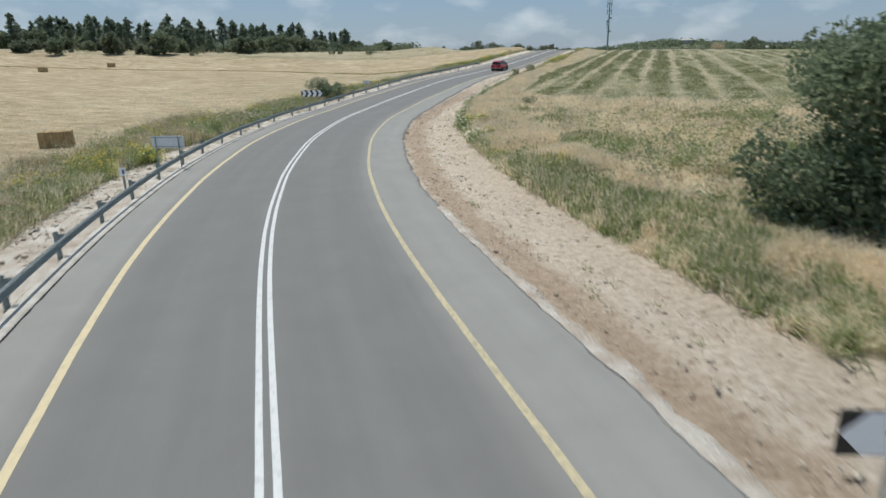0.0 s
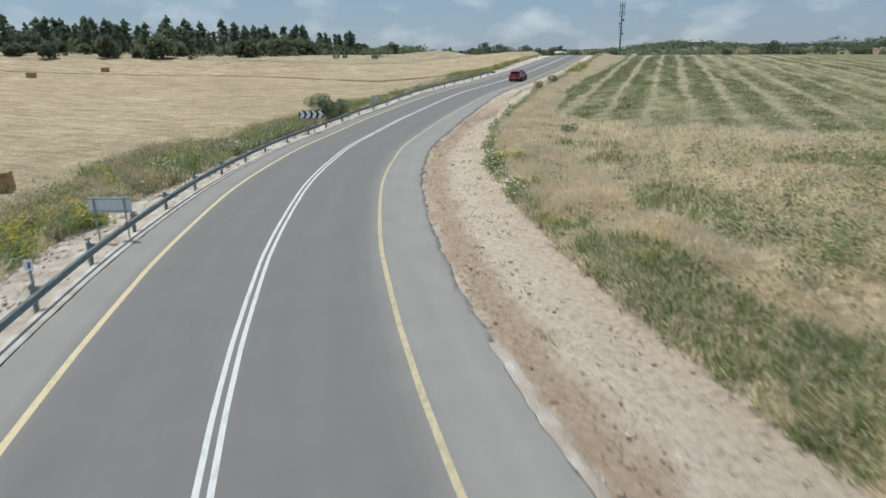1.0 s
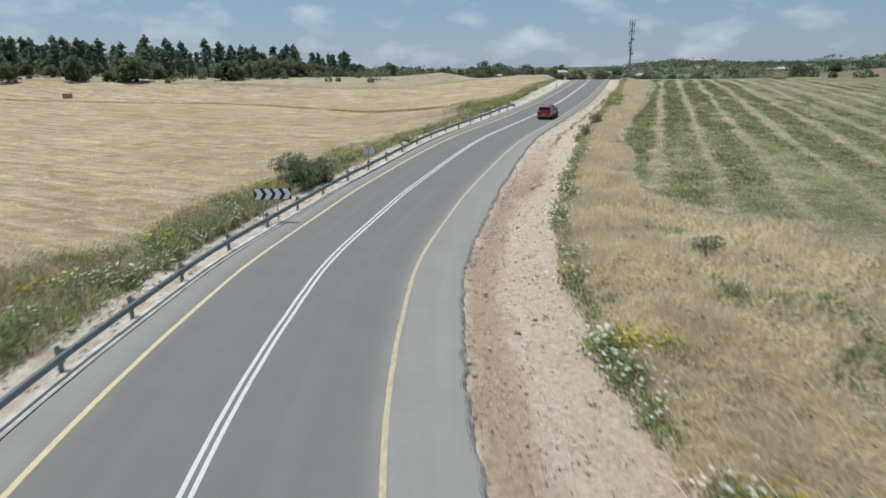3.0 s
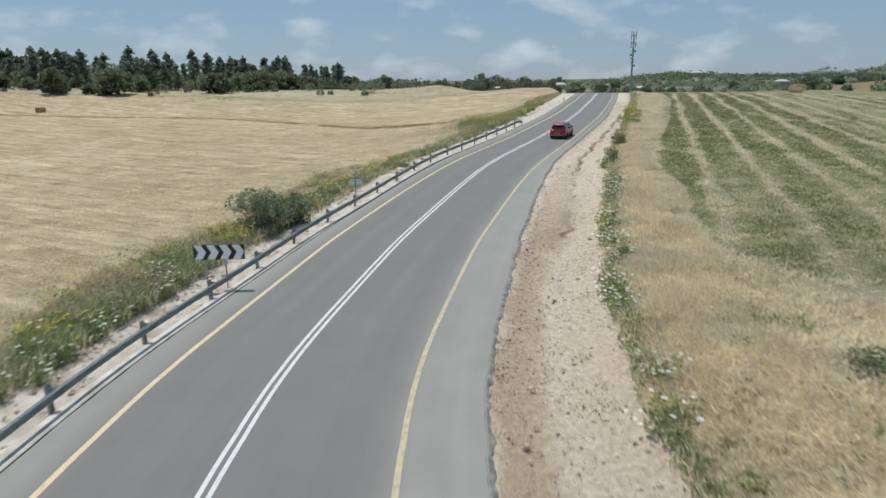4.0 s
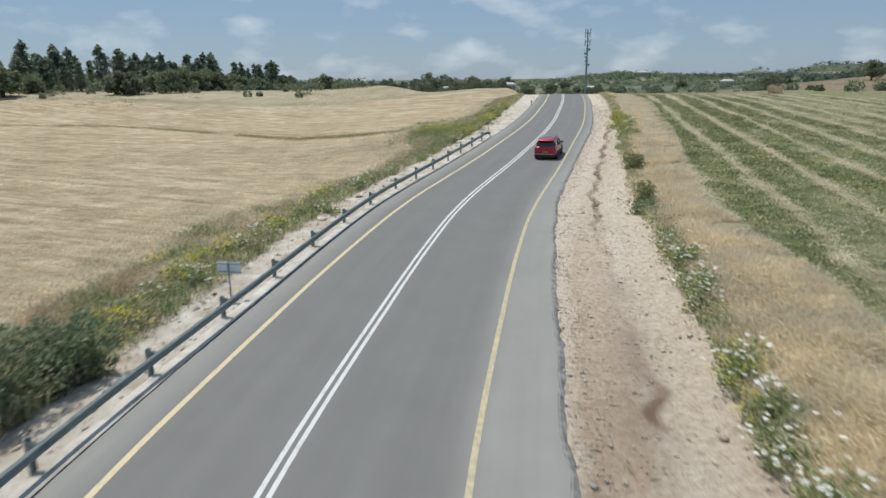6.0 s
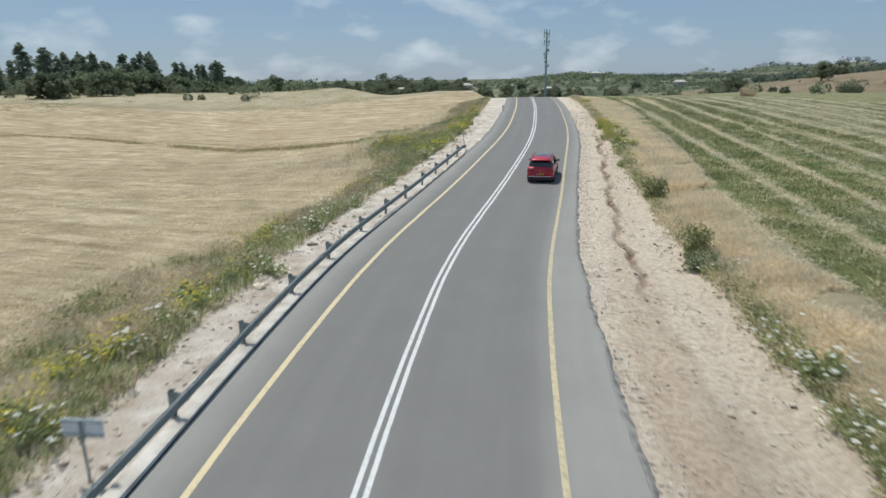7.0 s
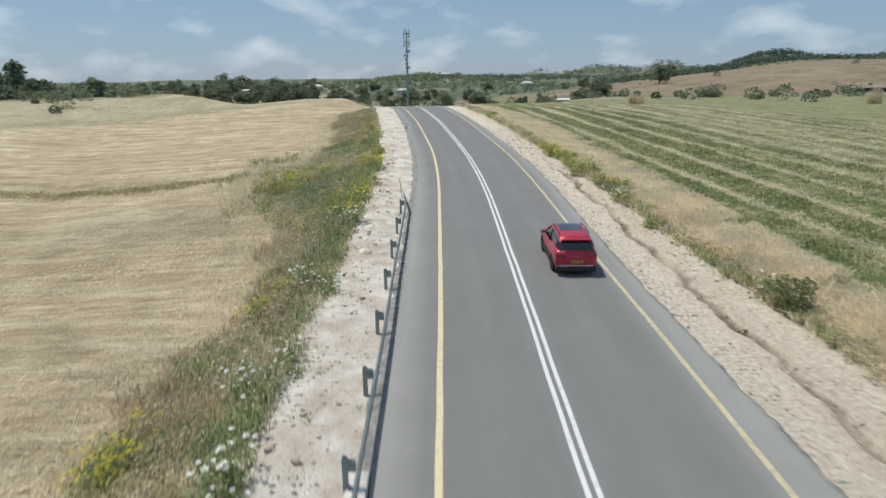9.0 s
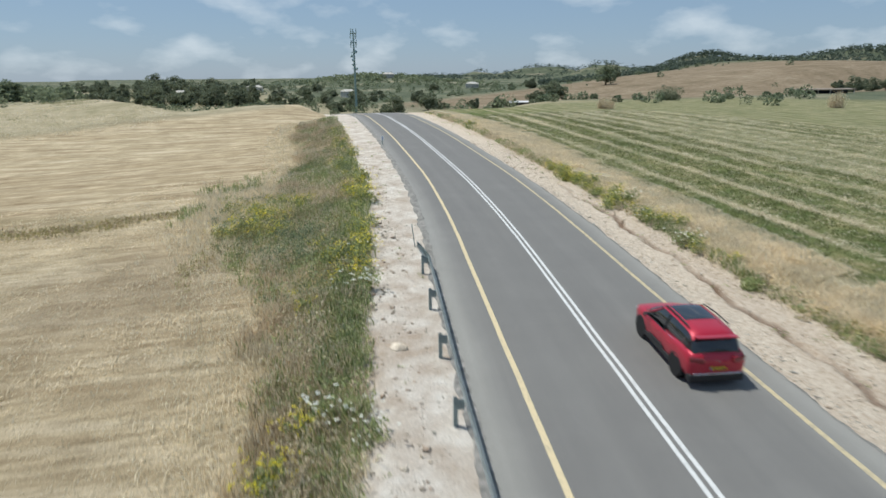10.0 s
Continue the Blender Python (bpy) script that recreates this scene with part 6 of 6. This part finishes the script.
BODY = [(-2.25, 0.70, 0.42, 0.80), (-2.22, 0.82, 0.38, 0.92), (-2.16, 0.88, 0.35, 1.05), (-2.05, 0.905, 0.32, 1.14), (-1.6, 0.925, 0.29, 1.15), (-1.0, 0.92, 0.28, 1.11), (0.0, 0.91, 0.28, 1.06),
        (0.9, 0.915, 0.28, 1.02), (1.25, 0.92, 0.28, 1.03), (1.7, 0.90, 0.29, 0.99), (2.05, 0.83, 0.31, 0.92), (2.18, 0.74, 0.33, 0.86), (2.25, 0.58, 0.38, 0.74)]
HOUSE = [(-2.08, 0.72, 0.70, 1.12), (-1.98, 0.76, 0.69, 1.30), (-1.90, 0.80, 0.68, 1.46), (-1.77, 0.82, 0.67, 1.585), (-1.5, 0.835, 0.67, 1.64), (-0.8, 0.85, 0.675, 1.67), (0.0, 0.855, 0.67, 1.66),
         (0.35, 0.855, 0.66, 1.62), (0.75, 0.85, 0.69, 1.42), (1.15, 0.83, 0.74, 1.13), (1.35, 0.78, 0.74, 1.0)]


def body_bm():
    ys = np.unique(np.r_[np.linspace(-2.25, 2.25, 46), [-2.22, -2.18, 2.2]])
    out = []
    for (w, z0, z1) in smooth_table(BODY, ys):
        h = z1 - z0
        out.append([(0, z0), (w * 0.8, z0), (w * 0.955, z0 + 0.07), (w * 0.985, z0 + h * 0.28), (w, z0 + h * 0.5), (w * 1.004, z0 + h * 0.68), (w * 0.985, z0 + h * 0.8),
                    (w * 0.95, z0 + h * 0.93), (w * 0.88, z1), (w * 0.5, z1 + 0.02), (0, z1 + 0.028)])
    return loft(ys, out)


def house_section(wb, wr, zr, out=0.0):
    zb = 0.98
    f = max(0.0, min(1.0, (zr - zb) / 0.6))
    wt = wb + (wr - wb) * f
    return [(0, zb), (wb + out, zb), (wb + (wt - wb) * 0.55 + out + 0.02 * f, zb + (zr - zb) * 0.5), (wt + out, zr - 0.07 * f + out * 0.4), (wt * 0.9 + out * 0.5, zr - 0.012 * f + out), (wt * 0.5, zr + 0.014 * f + out), (0, zr + 0.02 * f + out)]


def house_bm():
    ys = np.linspace(-2.08, 1.35, 44)
    return loft(ys, [house_section(*v) for v in smooth_table(HOUSE, ys)])


def surface_strip(y0, y1, pick, out, mat_x=None, n=24):
    """A panel lying just off the upper body between two stations; pick(section) gives its right half-line."""
    ys = np.linspace(y0, y1, n)
    bm, rows = bmesh.new(), []
    vals = smooth_table(HOUSE, np.unique(np.r_[np.linspace(-2.08, 1.35, 44)]))
    base = np.linspace(-2.08, 1.35, 44)
    for y in ys:
        v = [np.interp(y, base, vals[:, k]) for k in range(3)]
        line = pick(house_section(*v, out=out))
        rows.append([bm.verts.new((x, y, z)) for x, z in line])
    for a, b in zip(rows, rows[1:]):
        for s in range(len(a) - 1):
            bm.faces.new((a[s], a[s + 1], b[s + 1], b[s]))
    bmesh.ops.recalc_face_normals(bm, faces=bm.faces[:])
    return bm


def full_top(sec):
    right = sec[3:]
    return right + [(-x, z) for x, z in right[:-1]][::-1]


def mid_top(k):
    def f(sec):
        (x0, z0), (x1, z1), (x2, z2) = sec[4], sec[5], sec[6]
        r = [(x0 * k, z0 + 0.004), (x1 * k, z1), (x2, z2)]
        return r + [(-x, z) for x, z in r[:-1]][::-1]
    return f


def side_pillar(a, b, sgn, w, out=0.012, steps=6):
    """A painted pillar up the upper body's side, from (y, share of height) a to b."""
    base = np.linspace(-2.08, 1.35, 44)
    vals = smooth_table(HOUSE, base)
    pts = []
    for s in range(steps + 1):
        y, f = a[0] + (b[0] - a[0]) * s / steps, a[1] + (b[1] - a[1]) * s / steps
        sec = house_section(*[np.interp(y, base, vals[:, k]) for k in range(3)], out=out)
        (x1, z1), (x2, z2), (x3, z3) = sec[1], sec[2], sec[3]
        if f < 0.5:
            x, z = x1 + (x2 - x1) * f * 2, z1 + (z2 - z1) * f * 2
        else:
            x, z = x2 + (x3 - x2) * (f - 0.5) * 2, z2 + (z3 - z2) * (f - 0.5) * 2
        pts.append((sgn * x, y, z))
    return tube(pts, [w] * len(pts), 6)


def wheel(parent, x, y, sgn):
    def disc(r0, prof, seg=28):
        bm, rings = bmesh.new(), []
        for px, pr in prof:
            rings.append([bm.verts.new((px * sgn, pr * r0 * math.cos(2 * math.pi * k / seg), pr * r0 * math.sin(2 * math.pi * k / seg))) for k in range(seg)])
        for a, b in zip(rings, rings[1:]):
            for k in range(seg):
                bm.faces.new((a[k], a[(k + 1) % seg], b[(k + 1) % seg], b[k]))
        bmesh.ops.recalc_face_normals(bm, faces=bm.faces[:])
        return bm
    w = part("wheel", disc(0.36, [(-0.22, 0.6), (-0.22, 0.9), (-0.2, 0.97), (-0.16, 1.0), (-0.05, 1.0), (-0.01, 0.97), (0.0, 0.9), (-0.005, 0.68), (-0.04, 0.66)]), M_TYRE, parent, "black tyre on a dark alloy wheel", True)
    w.location = (x, y, 0.36)
    part("rim", disc(0.36, [(-0.03, 0.68), (-0.012, 0.66), (-0.02, 0.6), (-0.09, 0.56), (-0.09, 0.2), (-0.02, 0.16), (-0.015, 0.0)]), M_RIM, w, "dark alloy rim", True)
    for k in range(5):
        bm = box(0.03, 0.07, 0.2, pose(-0.03 * sgn, 0, 0.06), 0.01)
        bmesh.ops.rotate(bm, cent=(0, 0, 0), matrix=Euler((k * 2 * math.pi / 5, 0, 0)).to_matrix(), verts=bm.verts[:])
        part("spoke", bm, M_RIM, w)
    # flared black arch round it
    bm = bmesh.new()
    ring = []
    for k in range(19):
        a = math.pi * (k / 18) * 1.16 - 0.25
        c, s = math.cos(a), math.sin(a)
        ring.append([bm.verts.new((sgn * px, y + pr * c, max(0.16, 0.36 + pr * s))) for px, pr in ((0.885, 0.385), (0.922, 0.385), (0.934, 0.405), (0.922, 0.435), (0.885, 0.44))])
    for a, b in zip(ring, ring[1:]):
        for k in range(4):
            bm.faces.new((a[k], a[k + 1], b[k + 1], b[k]))
    part("wheel_arch", bm, M_TRIM, parent, "black plastic wheel arch", True)
    # body has no cut-out: a black disc imitates the shade round the wheel
    bm = bmesh.new()
    bmesh.ops.create_cone(bm, cap_ends=True, segments=28, radius1=0.39, radius2=0.39, depth=0.03, matrix=pose(sgn * 0.906, y, 0.37, 0, 90, 0))
    part("well_shade_disc", bm, M_TYRE, parent, "black disc in place of the wheel well's shade")


def build_car(x, y, turn, size):
    car = new("car")
    body = part("body", body_bm(), M_RED, car, "glossy red painted body", True)
    part("cabin_glass", house_bm(), M_GLASS, car, "dark tinted windows and windscreen", True)
    part("roof", surface_strip(-1.86, 0.36, full_top, 0.012), M_RED, car, "red roof panel", True)
    part("sunroof", surface_strip(-0.95, 0.22, mid_top(0.82), 0.02), M_GLASS, car, "dark glass panoramic sunroof", True)
    part("spoiler", box(1.3, 0.26, 0.045, pose(0, -1.93, 1.545, -8, 0, 0), 0.018), M_RED, car, "red spoiler over the rear window")
    part("brake_lamp", box(0.36, 0.02, 0.02, pose(0, -2.055, 1.54, 0, 0, 0), 0.004), M_LAMP, car)
    for sgn in (-1, 1):
        part("roof_rail", tube([(sgn * 0.63, -1.45, 1.64), (sgn * 0.645, -1.38, 1.715), (sgn * 0.65, -0.6, 1.735), (sgn * 0.635, 0.12, 1.705), (sgn * 0.62, 0.22, 1.64)], [0.022] * 5, 8), M_TRIM, car, "black roof rail", True)
        part("windscreen_pillar", side_pillar((1.22, 0.25), (0.3, 1.0), sgn, 0.035), M_RED, car)
        part("centre_pillar", side_pillar((-0.25, 0.05), (-0.32, 0.95), sgn, 0.035, 0.004), M_TRIM, car)
        part("rear_pillar", side_pillar((-1.7, 0.12), (-1.8, 0.94), sgn, 0.1, -0.05), M_GLASS, car, "gloss black rear pillar")
        part("window_line", side_pillar((1.1, 0.06), (-1.5, 0.1), sgn, 0.014, 0.012, 14), M_TRIM, car)
        part("chrome_hook", side_pillar((-0.6, 0.08), (-1.42, 0.16), sgn, 0.013, 0.022, 8), M_CHROME, car, "chrome strip under the rear side window")
        part("chrome_hook", side_pillar((-1.42, 0.16), (-1.6, 0.8), sgn, 0.013, 0.02, 6), M_CHROME, car, "chrome strip up the rear pillar")
        m = part("wing_mirror", box(0.2, 0.13, 0.15, pose(sgn * 1.0, 0.83, 1.03, 0, 0, sgn * -8), 0.045), M_TRIM, car, "black wing mirror")
        part("mirror_glass", box(0.16, 0.01, 0.11, pose(sgn * 1.0, 0.762, 1.05, 0, 0, sgn * -8), 0.004), M_CHROME, m)
        part("mirror_arm", box(0.16, 0.06, 0.04, pose(sgn * 0.91, 0.85, 1.04, 0, 0, 0), 0.012), M_TRIM, m)
        part("sill", box(0.05, 2.0, 0.17, pose(sgn * 0.905, 0, 0.27), 0.02), M_TRIM, car, "black plastic sill")
        part("side_bump", box(0.03, 1.1, 0.1, pose(sgn * 0.918, 0.05, 0.45), 0.012), M_TRIM, car, "black side protector")
        for yy in (0.12, -0.82):
            part("door_handle", box(0.03, 0.2, 0.03, pose(sgn * 0.918, yy, 0.86), 0.01), M_RED, car)
        for yy in (0.98, -0.28, -1.18):
            part("door_gap", box(0.008, 0.012, 0.5, pose(sgn * 0.912, yy, 0.45, 0, 0, 0), 0), M_TRIM, car)
        lamp = part("tail_lamp", box(0.46, 0.2, 0.22, pose(sgn * 0.64, -2.135, 0.83, 6, 0, sgn * 18), 0.06), M_LAMP, car, "wide red tail lamp")
        for k in range(2):
            part("lamp_element", box(0.17, 0.02, 0.06, pose(sgn * (0.5 + 0.2 * k), -2.262 + 0.065 * k, 0.90, 6, 0, sgn * 20), 0.015), M_LAMP_IN, lamp)
        part("headlamp", box(0.36, 0.16, 0.12, pose(sgn * 0.66, 2.06, 0.74, 0, 0, sgn * -25), 0.04), M_CLEAR, car)
        part("bumper_slot", box(0.09, 0.03, 0.24, pose(sgn * 0.76, -2.195, 0.5, 0, 0, sgn * 24), 0.015), M_TRIM, car)
        part("exhaust", box(0.22, 0.06, 0.05, pose(sgn * 0.52, -2.2, 0.3), 0.015), M_CHROME, car, "chrome exhaust trim")
        for yy in (-1.365, 1.365):
            wheel(car, sgn * 0.908, yy, sgn)
    part("rear_bumper", box(1.74, 0.26, 0.28, pose(0, -2.13, 0.21), 0.06), M_TRIM, car, "black plastic lower rear bumper")
    part("bumper_strip", box(1.5, 0.05, 0.055, pose(0, -2.262, 0.475), 0.018), M_CHROME, car, "silver strip across the rear bumper")
    part("front_bumper", box(1.5, 0.2, 0.2, pose(0, 2.14, 0.27), 0.06), M_TRIM, car, "black plastic lower front bumper")
    part("grille", box(1.0, 0.04, 0.12, pose(0, 2.23, 0.6), 0.02), M_TRIM, car)
    plate = part("number_plate", box(0.52, 0.02, 0.115, pose(0, -2.258, 0.62, 8, 0, 0), 0.005), M_PLATE, car, "yellow rear plate")
    part("plate_end", box(0.045, 0.01, 0.1, pose(-0.235, -2.27, 0.627, 8, 0, 0), 0.002), M_PLATE_B, plate)
    for k, w_ in enumerate((0.09, 0.05, 0.1)):
        part("plate_bar", box(w_, 0.006, 0.06, pose((-0.12, 0.02, 0.15)[k], -2.276, 0.648, 8, 0, 0), 0), M_SIGN_BLACK, plate)
    part("plate_recess", box(0.62, 0.012, 0.17, pose(0, -2.243, 0.595, 8, 0, 0), 0.004), M_RED, car)
    badge = bmesh.new()
    for k in range(2):
        for sgn in (-1, 1):
            box(0.065, 0.012, 0.018, pose(sgn * 0.028, -2.225, 0.85 + 0.045 * k, 0, sgn * 35, 0), 0, badge)
    part("badge", badge, M_CHROME, car, "small chrome badge")
    part("tailgate_seam", box(1.3, 0.008, 0.008, pose(0, -2.236, 0.775), 0), M_TRIM, car)
    part("rear_wiper", box(0.42, 0.02, 0.02, pose(0.1, -2.085, 1.2, 0, 6, 0), 0.005), M_TRIM, car)
    car.matrix_basis = Matrix.Translation((x, y, z_road(x, y) + 0.008)) @ Euler((math.atan(0.058), 0, radians(turn))).to_matrix().to_4x4() @ Matrix.Diagonal((size, size, size, 1))
    return tagged(car, "glossy red compact SUV with black trim on the asphalt", "car")


def z_road(x, y):
    _la, i = lateral(x, y)
    return float(ROADZ[i[0]])


build_car(13.38, 123.42, -24.5, 1.09)
